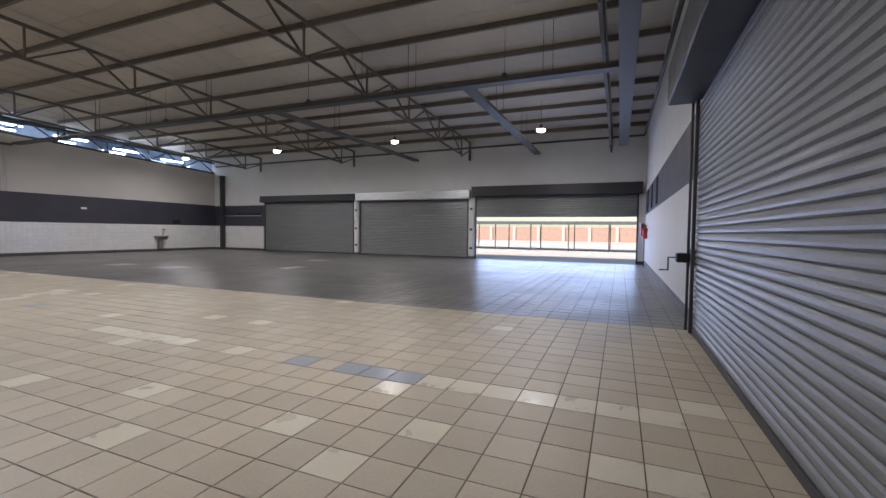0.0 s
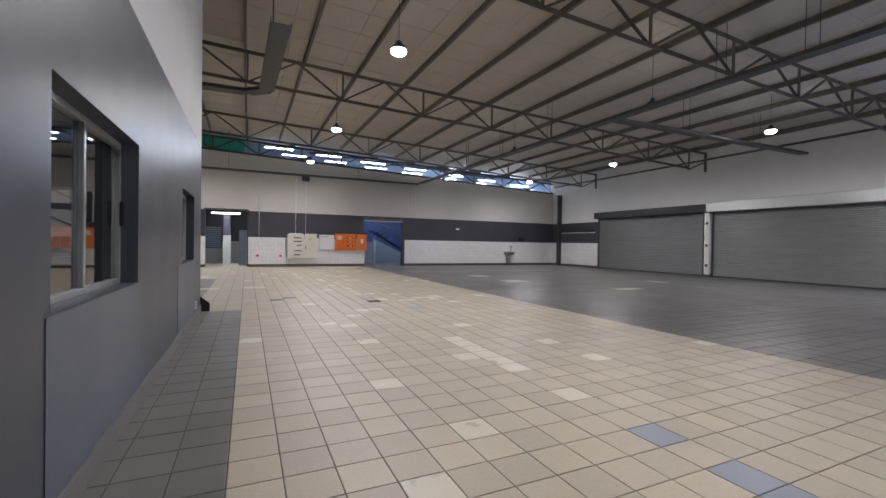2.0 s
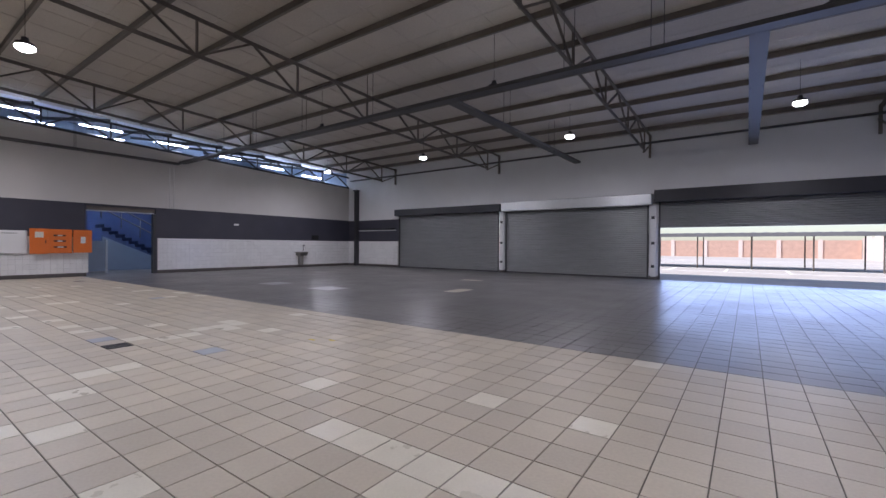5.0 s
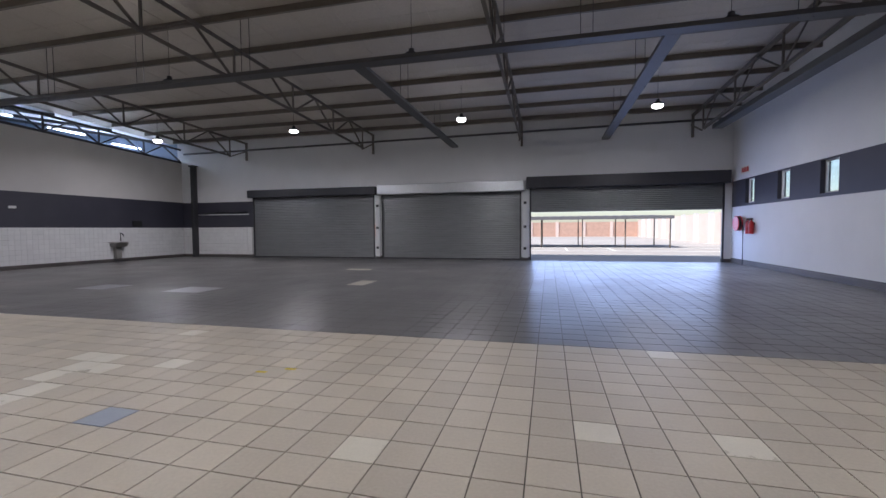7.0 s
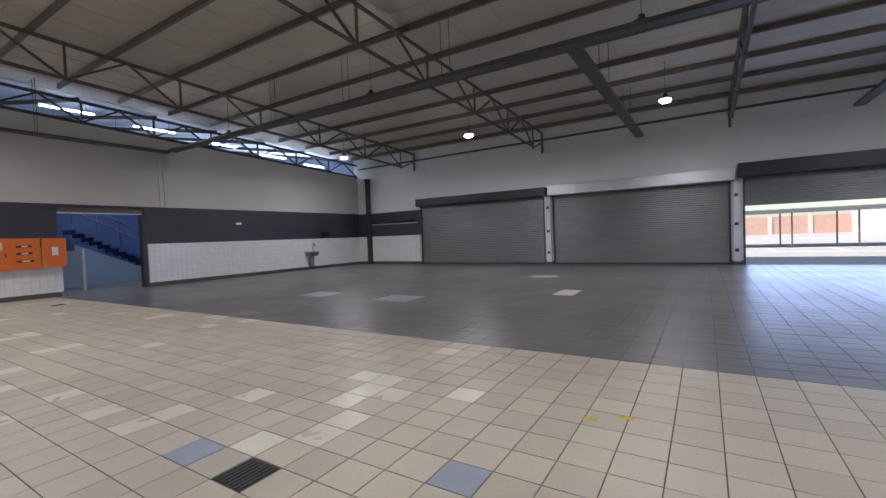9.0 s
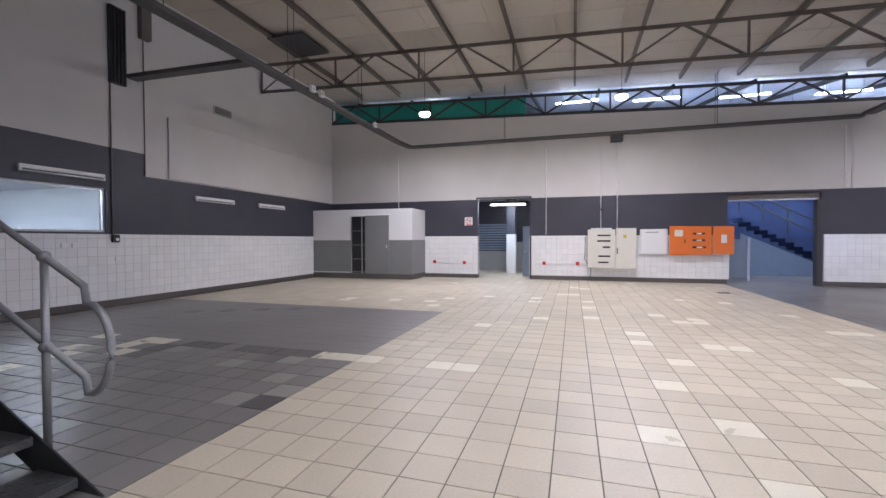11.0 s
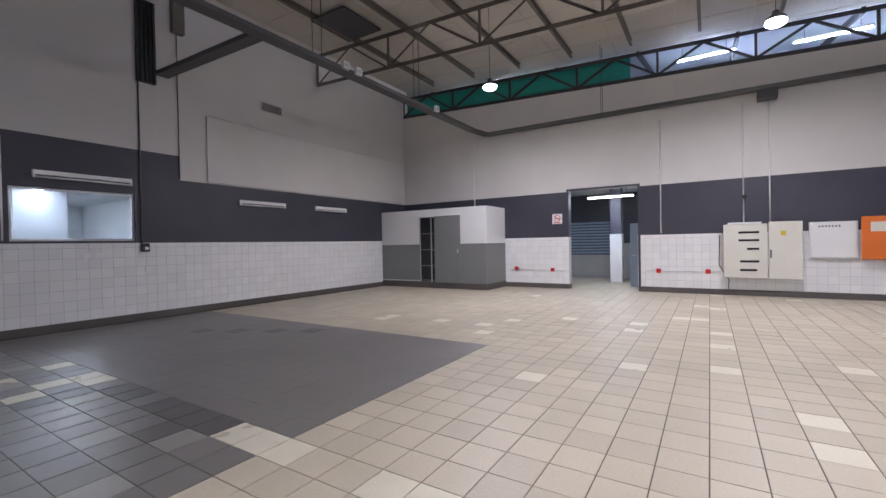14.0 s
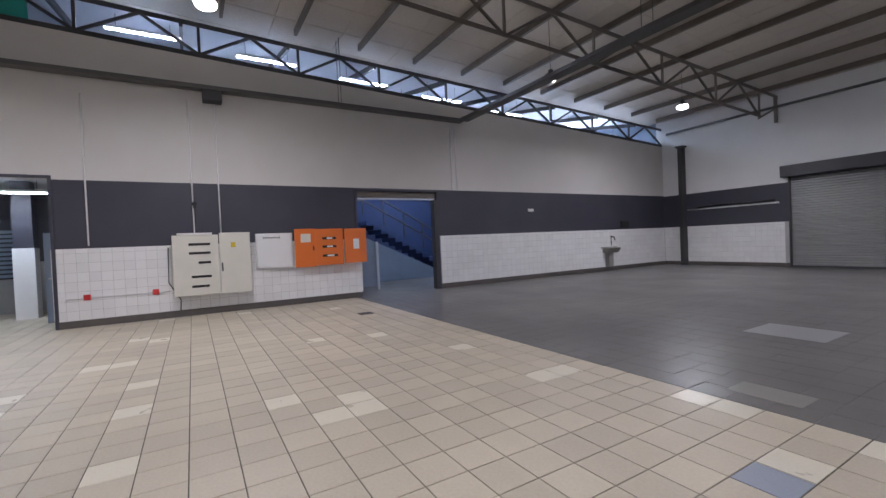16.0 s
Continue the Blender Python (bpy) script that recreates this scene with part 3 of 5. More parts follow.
tagged(link_mesh("ceiling_next_bay", bm, M_OFFICE), "pale metal sheet roof of the next bay", "ceiling", kind="structure")
for k in range(12):
    y = YN - 1 - k * 2.5
    bm = bmesh.new()
    beam(bm, (-39.9, y, z_roof(y) + 2.2), (-27.1, y, z_roof(y) - 0.12), 0.08, 0.16)
    tagged(link_mesh("roof_purlin", bm, M_DSTEEL), "dark steel roof beam of the next bay", "purlin", "next bay beams")
# green shade cloth
bm = bmesh.new()
N = 24
g = []
for i in range(N + 1):
    y = YS + 0.1 + i * (1.15 - YS) / N
    w = 0.03 * math.sin(i * 1.9)
    g.append([bm.verts.new((XW - 0.16 + w * s, y, z)) for s, z in ((0, z_sill(y) + 0.02), (1, z_sill(y) + 0.35), (1.4, z_sill(y) + 0.62), (0.3, z_sill(y) + 0.82 + 0.03 * math.sin(i * 0.8)))])
for a, b in zip(g, g[1:]):
    for k in range(3):
        bm.faces.new((a[k], b[k], b[k + 1], a[k + 1])).smooth = True
cloth = tagged(link_mesh("shade_cloth", bm, M_GREEN), "green shade cloth hung behind the lattice girder", "shade cloth")
mo = cloth.modifiers.new("thick", "SOLIDIFY")
mo.thickness = 0.004


# ---------------------------------------------------------------- windows
def window(name, axis, c, u0, u1, z0, z1, label, panes=2, frame=0.045, mat=None, lip=0.0):
    """A frame of four bars with mullions and panes, its outer face at c."""
    e = tagged(new(name), label, "window", kind="structure")
    mat = mat or M_ALU

    def b(a0, a1, d0, d1, zz0, zz1, **k):
        lo, hi = sorted((c + d0, c + d1))
        return bx(a0, a1, lo, hi, zz0, zz1, **k) if axis == "y" else bx(lo, hi, a0, a1, zz0, zz1, **k)
    for nm, a0, a1, q0, q1 in (("window_sill", u0, u1, z0, z0 + frame), ("head_frame", u0, u1, z1 - frame, z1), ("side_frame", u0, u0 + frame, z0 + frame, z1 - frame), ("side_frame", u1 - frame, u1, z0 + frame, z1 - frame)):
        part(nm, b(a0 + 0.001, a1 - 0.001, -0.03, 0.03, q0 + 0.001, q1 - 0.001, bevel=0.004), mat, e)
    w = (u1 - u0 - 2 * frame) / panes
    for k in range(panes):
        a0 = u0 + frame + k * w
        if k:
            part("mullion", b(a0 - 0.02, a0 + 0.02, -0.025, 0.035, z0 + frame, z1 - frame, bevel=0.004), mat, e)
        p = part("pane", b(a0 + 0.021, a0 + w - 0.021, -0.003, 0.003, z0 + frame, z1 - frame), M_GLASS, e)
        p.visible_shadow = False
    return e


wA = window("window_1", "y", YB - 0.15, *WIN_A, 1.05, 2.2, "aluminium sliding window in the dark grey wall")
part("latch", bx(-4.26, -4.22, YB - 0.12, YB - 0.09, 1.52, 1.72, bevel=0.005), M_BLACK, wA, "black sliding latch")
part("latch", bx(-5.03, -5.0, YB - 0.12, YB - 0.09, 1.52, 1.72, bevel=0.005), M_BLACK, wA, "black sliding latch")
wB = window("window_2", "y", YB - 0.15, *WIN_B, 1.08, 2.15, "small aluminium sliding window in the dark grey wall")
part("latch", bx(-8.44, -8.41, YB - 0.12, YB - 0.09, 1.5, 1.68, bevel=0.005), M_BLACK, wB, "black sliding latch")
for k, (a, b) in enumerate(IW):
    window(f"window_{k + 3}", "y", YS - 0.1, a, b, 1.69, 2.68, "fixed window looking into a bright office", 1, 0.05)
window("window_5", "y", YS - 0.1, -14.85, -12.93, 5.55, 6.5, "dark upper office window with two panes", 2, 0.05, M_DSTEEL)
for k, (a, b) in enumerate(EWIN):
    window(f"window_{k + 6}", "x", XE + 0.15, a, b, 2.4, 3.33, "small bright window in the dark band", 1, 0.05, M_WHITE)
window("window_9", "x", XB + 0.1, -3.0, -1.1, 1.1, 2.3, "dark window behind the steel stair", 2, 0.05, M_DSTEEL)
# offices behind the windows
wall("wall_office_end", "x", XB + 1.0, XB + 1.2, -16, YS - 0.25, 0, 4.2, [], [M_OFFICE], lambda u, v, f: 0, "pale office wall")
wall("wall_office_west", "x", -19.2, -19, -16, YS - 0.25, 0, 4.2, [], [M_OFFICE], lambda u, v, f: 0, "pale office wall")
wall("wall_office_mid", "y", -10.9, -10.7, -17.0, -16.0, 0, 3.2, [], [M_OFFICE], lambda u, v, f: 0, "pale blue office partition")
bm = bmesh.new()
for i in range(13):
    for j in range(14):
        x, y = -19 + i * 0.62, -16 + j * 0.62
        if x < -12.4:
            box(bm, x + 0.012, x + 0.608, y + 0.012, y + 0.608, 3.1, 3.12)
box(bm, -19, -11.95, -16, YS - 0.25, 3.125, 3.3)
tagged(link_mesh("ceiling_office", bm, M_OFFICE), "white grid office ceiling", "ceiling", kind="structure")
for k in range(3):
    for j in range(2):
        strip("office_light", -13.8 - j * 2.6, -8.6 - k * 2.2, 2.98, 1.2, "y", True, "lit twin tube light under the office ceiling", "office lights", 14)
window("window_10", "y", -16.1, -17.2, -12.4, 0.9, 2.7, "wide bright outside window of the office", 3, 0.06, M_WHITE)
# an emissive sheet stands in for the daylight beyond the office window
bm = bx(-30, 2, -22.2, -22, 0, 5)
tagged(link_mesh("backdrop_south", bm, glow("daylight glow sheet", (0.85, 0.92, 1.0), 1.6)), "glowing sheet in place of daylight outside the office", "backdrop", kind="structure")
# room behind the dark grey wall
bm = bmesh.new()
box(bm, XB + 0.25, XB2 - 0.25, -5.2, -5.0, 0, 3.4)
tagged(link_mesh("wall_inner_office", bm, M_BLUEL), "dim grey office wall behind the sliding windows", "wall", kind="structure")
bm = bx(XB + 0.25, XB2 - 0.25, -5.0, YB - 0.25, 3.3, 3.4)
tagged(link_mesh("ceiling_inner_office", bm, M_OFFICE), "white ceiling of the dim office", "ceiling", kind="structure")

# fluorescent battens on the south wall, off
for x0, x1, z in ((-14.4, -12.75, 2.86), (-17.0, -15.45, 2.86), (-20.8, -19.4, 2.62), (-23.2, -21.9, 2.62)):
    e = thing("wall_batten_light", "white fluorescent batten on the dark band, switched off", "light fitting", "wall batten lights")
    part("batten", bx(x0, x1, YS, YS + 0.07, z + 0.04, z + 0.12, bevel=0.006), M_WPLAS, e)
    bm = bmesh.new()
    tube(bm, [(x0 + 0.03, YS + 0.05, z), (x1 - 0.03, YS + 0.05, z)], 0.018, 8)
    part("tube", bm, M_WPLAS, e)
    for x in (x0 + 0.02, x1 - 0.02):
        part("tube_holder", bx(x - 0.02, x + 0.02, YS + 0.02, YS + 0.075, z - 0.02, z + 0.045), M_WPLAS, e)

# ---------------------------------------------------------------- steel stair
SX0, SX1 = -11.85, -10.42
NST, RISE, GO, Y0S, Z0S = 22, 0.195, 0.39, 0.2, 0.09


def nose(i):
    return Y0S - GO * i, Z0S + RISE * i


stair = thing("steel_stair", "dark open-riser steel stair with worn chequer plate treads", "stair")
for i in range(NST):
    y, z = nose(i)
    bm = bmesh.new()
    box(bm, SX0 + 0.02, SX1, y - 0.34, y, z - 0.012, z)
    box(bm, SX0 + 0.02, SX1, y - 0.012, y + 0.003, z - 0.055, z - 0.012)
    box(bm, SX0 + 0.02, SX1, y - 0.34, y - 0.33, z - 0.045, z - 0.012)
    if i < 12:
        for a in range(30):
            for c in range(6):
                px, py = SX0 + 0.06 + a * 0.045, y - 0.03 - c * 0.05
                s = 0.012 if (a + c) % 2 else -0.012
                beam(bm, (px - 0.012, py - s, z + 0.001), (px + 0.012, py + s, z + 0.001), 0.006, 0.005)
    part("tread", bm, M_TREAD if i < 12 else M_STAIR, stair)
for x in (SX0, SX1 - 0.0):
    bm = bmesh.new()
    ya, za = nose(-0.4)
    yb, zb = nose(NST - 1)
    beam(bm, (x, ya, za - 0.12), (x, yb, zb - 0.12), 0.012, 0.22)
    part("stringer", bm, M_STAIR, stair)
part("landing", bx(-11.74, SX1, -8.89, nose(NST - 1)[0] - 0.342, nose(NST - 1)[1] - 0.03, nose(NST - 1)[1]), M_STAIR, stair)
bm = bmesh.new()
vs = [bm.verts.new((x, y, z)) for x in (SX1 - 0.012, SX1 + 0.05) for y, z in ((0.3, 0.0), (0.76, 0.0), (0.76, 0.16), (0.6, 0.3), (0.3, 0.34))]
bm.faces.new(vs[:5][::-1])
bm.faces.new(vs[5:])
for k in range(5):
    bm.faces.new((vs[k], vs[(k + 1) % 5], vs[5 + (k + 1) % 5], vs[5 + k]))
part("stringer_foot", bm, M_BLACK, stair, "black steel foot standing on the floor")
tagged(link_mesh("wall_socket", bx(-9.42, -9.3, YB + 0.001, YB + 0.03, 0.2, 0.34, bevel=0.005), M_WPLAS), "small white socket low on the dark grey wall", "socket", "wall sockets")
# pipe handrail with loop end on the open side
rail = thing("stair_handrail", "grey tubular handrail with ball joints and a looped end", "handrail")
XR = SX0 - 0.05


def rail_pt(i, h):
    y, z = nose(i)
    return (XR, y - 0.1, z + h)


bm = bmesh.new()
lo, hi = rail_pt(-0.2, 0.62), rail_pt(-0.2, 1.17)
loop = []
for k in range(13):
    a = math.pi / 2 - k * math.pi / 12
    loop.append((XR, lo[1] + 0.02 + 0.2 * math.cos(a), (lo[2] + hi[2]) / 2 - 0.1 + (hi[2] - lo[2]) / 2 * math.sin(a)))
tube(bm, [rail_pt(19, 1.17), rail_pt(10, 1.17), hi, *loop, lo, rail_pt(10, 0.6), rail_pt(19, 0.6)], 0.022, 10)
part("rail_tube", bm, M_RAIL, rail)
tagged(link_mesh("corner_post", bx(-11.92, -11.76, YS + 0.003, YS + 0.09, 3.64, 5.58, bevel=0.006), M_DSTEEL), "dark steel post at the corner of the stair alcove", "post")
for i in (0.7, 5, 10.8, 16.5):
    y, z = nose(i)
    bm = bmesh.new()
    tube(bm, [(XR, y - 0.1, z - 0.2), (XR, y - 0.1, z + 1.17)], 0.022, 10)
    p = part("post", bm, M_RAIL, rail)
    for h in (0.6, 1.17):
        bm = bmesh.new()
        bmesh.ops.create_uvsphere(bm, u_segments=12, v_segments=8, radius=0.038, matrix=Matrix.Translation((XR, y - 0.1, z + h)))
        part("ball_joint", bm, M_RAIL, p, "round ball joint", True)
# upper dark door
e = tagged(new("door_1"), "dark brown door with notices at the top of the stair", "door", kind="structure")
zl = nose(NST - 1)[1]
part("door_leaf", bx(-11.45, -10.49, -9.0, -8.94, zl + 0.01, 6.29, bevel=0.004), M_DOOR, e)
part("notice", bx(-11.02, -10.86, -8.94, -8.935, 5.82, 6.0), M_WPLAS, e, "pale paper notice")
part("notice", bx(-10.72, -10.57, -8.94, -8.935, 5.24, 5.55), M_PANEL, e, "pale paper notice")
part("kick_vent", bx(-11.12, -10.8, -8.94, -8.93, zl + 0.24, zl + 0.34), M_ALU, e, "small metal vent")
bm = bmesh.new()
tube(bm, [(-10.56, -8.94, 5.12), (-10.56, -8.89, 5.12), (-10.66, -8.89, 5.12)], 0.012, 8)
part("door_handle", bm, M_ALU, e)
e = thing("alcove_lamp", "round lit bulkhead lamp over the stair door", "lamp", "", pose(-10.95, -7.95, 6.44))
bm = bmesh.new()
lathe(bm, [(0.03, -0.06), (0.11, -0.05), (0.14, 0.0)], 18)
part("lens", bm, M_BULK, e)
bm = bmesh.new()
lathe(bm, [(0.16, 0.001), (0.16, 0.04), (0.05, 0.05)], 18)
part("lamp_base", bm, M_WPLAS, e)
l = new("alcove_light", bpy.data.lights.new("alcove_light", "AREA"))
l.data.shape, l.data.size, l.data.energy, l.data.color = "DISK", 0.2, 2.2, (1.0, 0.85, 0.68)
l.parent, l.matrix_basis = e, pose(0, 0, -0.08)
tagged(link_mesh("ceiling_alcove", bx(-11.75, XB, -8.9, -7.3, 6.49, 6.6), M_WHITE), "white alcove ceiling", "ceiling", kind="structure")
# mesh cage under the stair
cage = thing("mesh_gate", "white expanded-metal mesh gate under the stair", "gate")
yc = -5.6
for x in (-11.75, -11.3, -10.5):
    part("gate_frame", bx(x - 0.02, x + 0.02, yc - 0.02, yc + 0.02, 0, 2.1), M_DSTEEL if x != -11.3 else M_WHITE, cage)
bm = bmesh.new()
nx = 28
for i in range(nx + 52):
    for s in (1, -1):
        u = (i - 26) * 0.045
        p0, p1 = (u, 0.35), (u + s * 0.8, 2.0)
        pts = []
        for q in range(12):
            f = q / 11
            x = p0[0] + (p1[0] - p0[0]) * f
            pts.append((x, p0[1] + (p1[1] - p0[1]) * f))
        for a, b in zip(pts, pts[1:]):
            if 0.02 < a[0] < 1.22 and 0.02 < b[0] < 1.22:
                beam(bm, (-11.74 + a[0], yc, a[1]), (-11.74 + b[0], yc, b[1]), 0.008, 0.008, (0, 1, 0))
part("mesh_infill", bm, M_WPLAS, cage)

# ---------------------------------------------------------------- cupboard by the south-west corner
cup = thing("store_cupboard", "white and grey boarded store cupboard with sliding doors", "cupboard")
CX, CY = -25.05, -2.8
part("upper_panel", bx(XW + 0.002, CX, YS + 0.002, CY, 1.5, 2.7, bevel=0.006), M_WHITE, cup)
bm = bmesh.new()
box(bm, XW + 0.002, CX - 0.004, YS + 0.002, CY - 0.004, 0.2, 1.5)
part("lower_panel", bm, M_CUPG, cup, "grey painted lower part")
part("plinth", bx(XW + 0.002, CX + 0.015, YS + 0.002, CY + 0.015, 0, 0.2, bevel=0.006), M_BASE, cup, "dark tiled plinth")
# solid black panel: the shade inside the open gap is its colour
part("black_gap_panel", bx(CX - 0.02, CX + 0.004, -5.35, -4.55, 0.22, 2.42), M_BLACK, cup, "black panel for the shade in an open gap with shelves")
for z in (0.25, 0.75, 1.3, 1.85):
    part("shelf", bx(CX - 0.01, CX + 0.012, -5.33, -4.6, z, z + 0.03), M_CUPG, cup)
for y in (-5.36, -4.9):
    part("door_post", bx(CX, CX + 0.02, y - 0.02, y + 0.02, 0.2, 2.44), M_ALU, cup)
d = part("sliding_door", bx(CX + 0.004, CX + 0.04, -4.75, -3.75, 0.2, 2.45, bevel=0.004), M_CUPG, cup, "grey sliding door pushed aside")
part("door_handle", bx(CX + 0.04, CX + 0.05, -3.86, -3.82, 1.2, 1.32), M_ALU, d)
part("door_track", bx(CX, CX + 0.045, -5.4, -3.7, 2.452, 2.5), M_WPLAS, cup)
part("edge_trim", bx(CX, CX + 0.008, YS + 0.01, -5.42, 0.22, 0.25), M_WPLAS, cup)

# ---------------------------------------------------------------- electrical boards on the west wall
pan = thing("distribution_board", "ivory electrical distribution board with its door open", "electrical panel")
part("cabinet_body", bx(XW + 0.004, XW + 0.3, 3.5, 4.42, 0.48, 1.86, bevel=0.01), M_PANEL, pan)
part("face_plate", bx(XW + 0.3, XW + 0.306, 3.72, 4.4, 0.55, 1.82), M_PANEL, pan)
for z, a, b in ((1.62, 3.82, 4.25), (1.42, 3.82, 4.25), (1.2, 4.0, 4.25), (0.88, 3.85, 4.25), (0.66, 3.85, 4.2)):
    part("breaker_slot", bx(XW + 0.306, XW + 0.313, a, b, z, z + 0.055), M_BLACK, pan, "row of dark breakers")
d = part("cabinet_door", bx(XW + 0.25, XW + 0.285, 4.44, 5.1, 0.47, 1.9, bevel=0.006), M_PANEL, pan, "open ivory door")
part("door_handle", bx(XW + 0.285, XW + 0.3, 4.47, 4.5, 1.0, 1.2), M_BLACK, d)
part("warning_sign", bx(XW + 0.285, XW + 0.288, 4.68, 4.78, 1.55, 1.67), M_YELLOW, d, "small warning triangle plate")
part("top_cowl", bx(XW + 0.004, XW + 0.33, 3.6, 4.3, 1.86, 1.91, bevel=0.01), M_WPLAS, pan)
sb = thing("small_panel", "plain white meter box on the tiled wall", "electrical panel")
part("box_body", bx(XW + 0.004, XW + 0.1, 5.25, 6.12, 0.98, 1.86, bevel=0.008), M_WPLAS, sb)
part("box_door", bx(XW + 0.1, XW + 0.115, 5.28, 6.09, 1.0, 1.83, bevel=0.005), M_WPLAS, sb)
for k in range(7):
    part("marking", bx(XW + 0.1152, XW + 0.117, 5.42 + k * 0.06, 5.45 + k * 0.06, 1.73, 1.77), M_BLACK, sb, "dark lettering strokes")
ob = thing("orange_switchboard", "orange electrical board with open orange doors", "electrical panel")
part("board_body", bx(XW + 0.004, XW + 0.22, 6.42, 7.42, 0.98, 1.94, bevel=0.01), M_ORANGE, ob)
part("face_plate", bx(XW + 0.22, XW + 0.226, 6.75, 7.32, 1.05, 1.88), M_ORANGE, ob)
for z, a, b in ((1.66, 6.85, 7.22), (1.44, 6.85, 7.22), (1.2, 6.85, 7.25)):
    part("breaker_row", bx(XW + 0.226, XW + 0.234, a, b, z, z + 0.06), M_BLACK, ob, "row of dark breakers")
    part("label_strip", bx(XW + 0.234, XW + 0.238, a + 0.12, b - 0.1, z + 0.01, z + 0.05), M_WPLAS, ob, "white breaker label")
d = part("board_door", bx(XW + 0.2, XW + 0.235, 6.15, 6.68, 0.96, 1.95, bevel=0.006), M_ORANGE, ob, "open orange door")
part("paper_label", bx(XW + 0.235, XW + 0.238, 6.3, 6.55, 1.6, 1.82), M_PANEL, d, "faded paper label")
part("door_handle", bx(XW + 0.235, XW + 0.25, 6.6, 6.63, 1.38, 1.5), M_BLACK, d)
d = part("board_door", bx(XW + 0.24, XW + 0.275, 7.44, 8.05, 1.0, 1.93, bevel=0.006), M_ORANGE, ob, "open orange door over the doorway")
part("paper_label", bx(XW + 0.275, XW + 0.278, 7.68, 7.84, 1.38, 1.65), M_WPLAS, d, "white paper label")


# ---------------------------------------------------------------- conduits and small wall fittings
def conduit(pts, r, label, mat=None, name="conduit"):
    bm = bmesh.new()
    tube(bm, pts, r, 8)
    return tagged(link_mesh(name, bm, mat or M_WPLAS), label, "conduit", "wall conduits")


for y, z0, z1 in ((2.02, 1.7, 4.9), (3.95, 1.92, 5.0), (4.5, 1.9, 5.0), (11.1, 3.1, 5.05), (11.28, 3.1, 5.05), (-3.95, 2.7, 5.1)):
    conduit([(XW + 0.02, y, z0), (XW + 0.02, y, z1)], 0.016, "thin painted conduit running up the wall")
conduit([(-15.05, YS + 0.02, 1.7), (-15.05, YS + 0.02, 3.5)], 0.016, "thin white conduit between the office windows")
conduit([(-17.17, YS + 0.02, 1.6), (-17.17, YS + 0.02, 5.1)], 0.016, "thin conduit beside the office window", M_STEEL)
conduit([(-17.97, YS + 0.02, 3.1), (-17.97, YS + 0.02, 6.4)], 0.012, "thin dark conduit on the wall", M_STEEL)
conduit([(XW + 0.025, 1.6, 0.6), (XW + 0.025, 3.45, 0.62)], 0.008, "thin cable between red sockets")
conduit([(XW + 0.025, -2.6, 0.6), (XW + 0.025, -0.75, 0.58)], 0.008, "thin cable between red sockets")
conduit([(XW + 0.03, 3.42, 1.6), (XW + 0.06, 3.4, 0.8), (XW + 0.1, 3.62, 0.4), (XW + 0.05, 3.6, 0.16)], 0.012, "dark loose cable below the electrical board", M_DSTEEL)
conduit([(-25.4, YN - 0.031, 2.36), (-22.1, YN - 0.031, 2.36)], 0.03, "white pipe on the dark band")
conduit([(-25.0, YN - 0.06, 2.42), (-24.0, YN - 0.06, 2.46), (-23.0, YN - 0.06, 2.43), (-22.2, YN - 0.06, 2.45)], 0.05, "bundle of black cable on the pipe", M_BLACK)
conduit([(-22.2, YN - 0.05, 0.2), (-22.2, YN - 0.05, 1.66)], 0.012, "thin drop pipe beside the shutter")
for y, z in ((1.95, 0.62), (3.15, 0.62), (-2.38, 0.63), (-1.14, 0.6)):
    e = thing("red_socket", "red industrial socket on the white tiles", "socket", "red sockets")
    part("socket_body", bx(XW + 0.005, XW + 0.06, y - 0.06, y + 0.06, z - 0.06, z + 0.06, bevel=0.008), M_RED, e)
    part("back_plate", bx(XW + 0.004, XW + 0.012, y - 0.1, y + 0.1, z - 0.08, z + 0.08), M_WPLAS, e)
e = thing("red_socket", "dark red socket box on the south tiles", "socket", "red sockets")
part("socket_body", bx(-14.0, -13.85, YS + 0.005, YS + 0.06, 1.28, 1.43, bevel=0.008), M_RED, e)
part("back_plate", bx(-14.22, -14.02, YS + 0.004, YS + 0.03, 1.32, 1.4, bevel=0.004), M_WPLAS, e)
for x, z in ((-16.2, 1.4), (-16.4, 1.4), (-17.28, 1.08)):
    tagged(link_mesh("wall_socket", bx(x - 0.06, x + 0.06, YS + 0.004, YS + 0.03, z - 0.05, z + 0.05, bevel=0.005), M_WPLAS), "small white socket on the tiles", "socket", "wall sockets")
e = thing("isolator", "black isolator switch beside the window", "switch")
part("switch_body", bx(-17.3, -17.14, YS + 0.004, YS + 0.08, 1.46, 1.64, bevel=0.02), M_BLACK, e)
part("switch_plate", bx(-17.27, -17.2, YS + 0.08, YS + 0.085, 1.5, 1.56), M_WPLAS, e)
tagged(link_mesh("wall_camera_box", bx(-12.55, -12.38, YS + 0.004, YS + 0.06, 2.82, 2.9, bevel=0.008), M_WPLAS), "small white sensor on the band", "sensor")
tagged(link_mesh("wall_socket", bx(XW + 0.003, XW + 0.04, 14.25, 14.5, 2.4, 2.5, bevel=0.005), M_WPLAS), "white socket on the dark band", "socket", "wall sockets")
tagged(link_mesh("junction_box", bx(XW + 0.003, XW + 0.06, 19.3, 19.8, 1.7, 2.0, bevel=0.01), M_BLACK), "dark box on the dark band", "box")
e = thing("security_camera", "small black camera on the dark band", "camera")
part("camera_body", bx(XW + 0.02, XW + 0.16, 3.93, 4.02, 2.55, 2.63, bevel=0.02), M_BLACK, e)
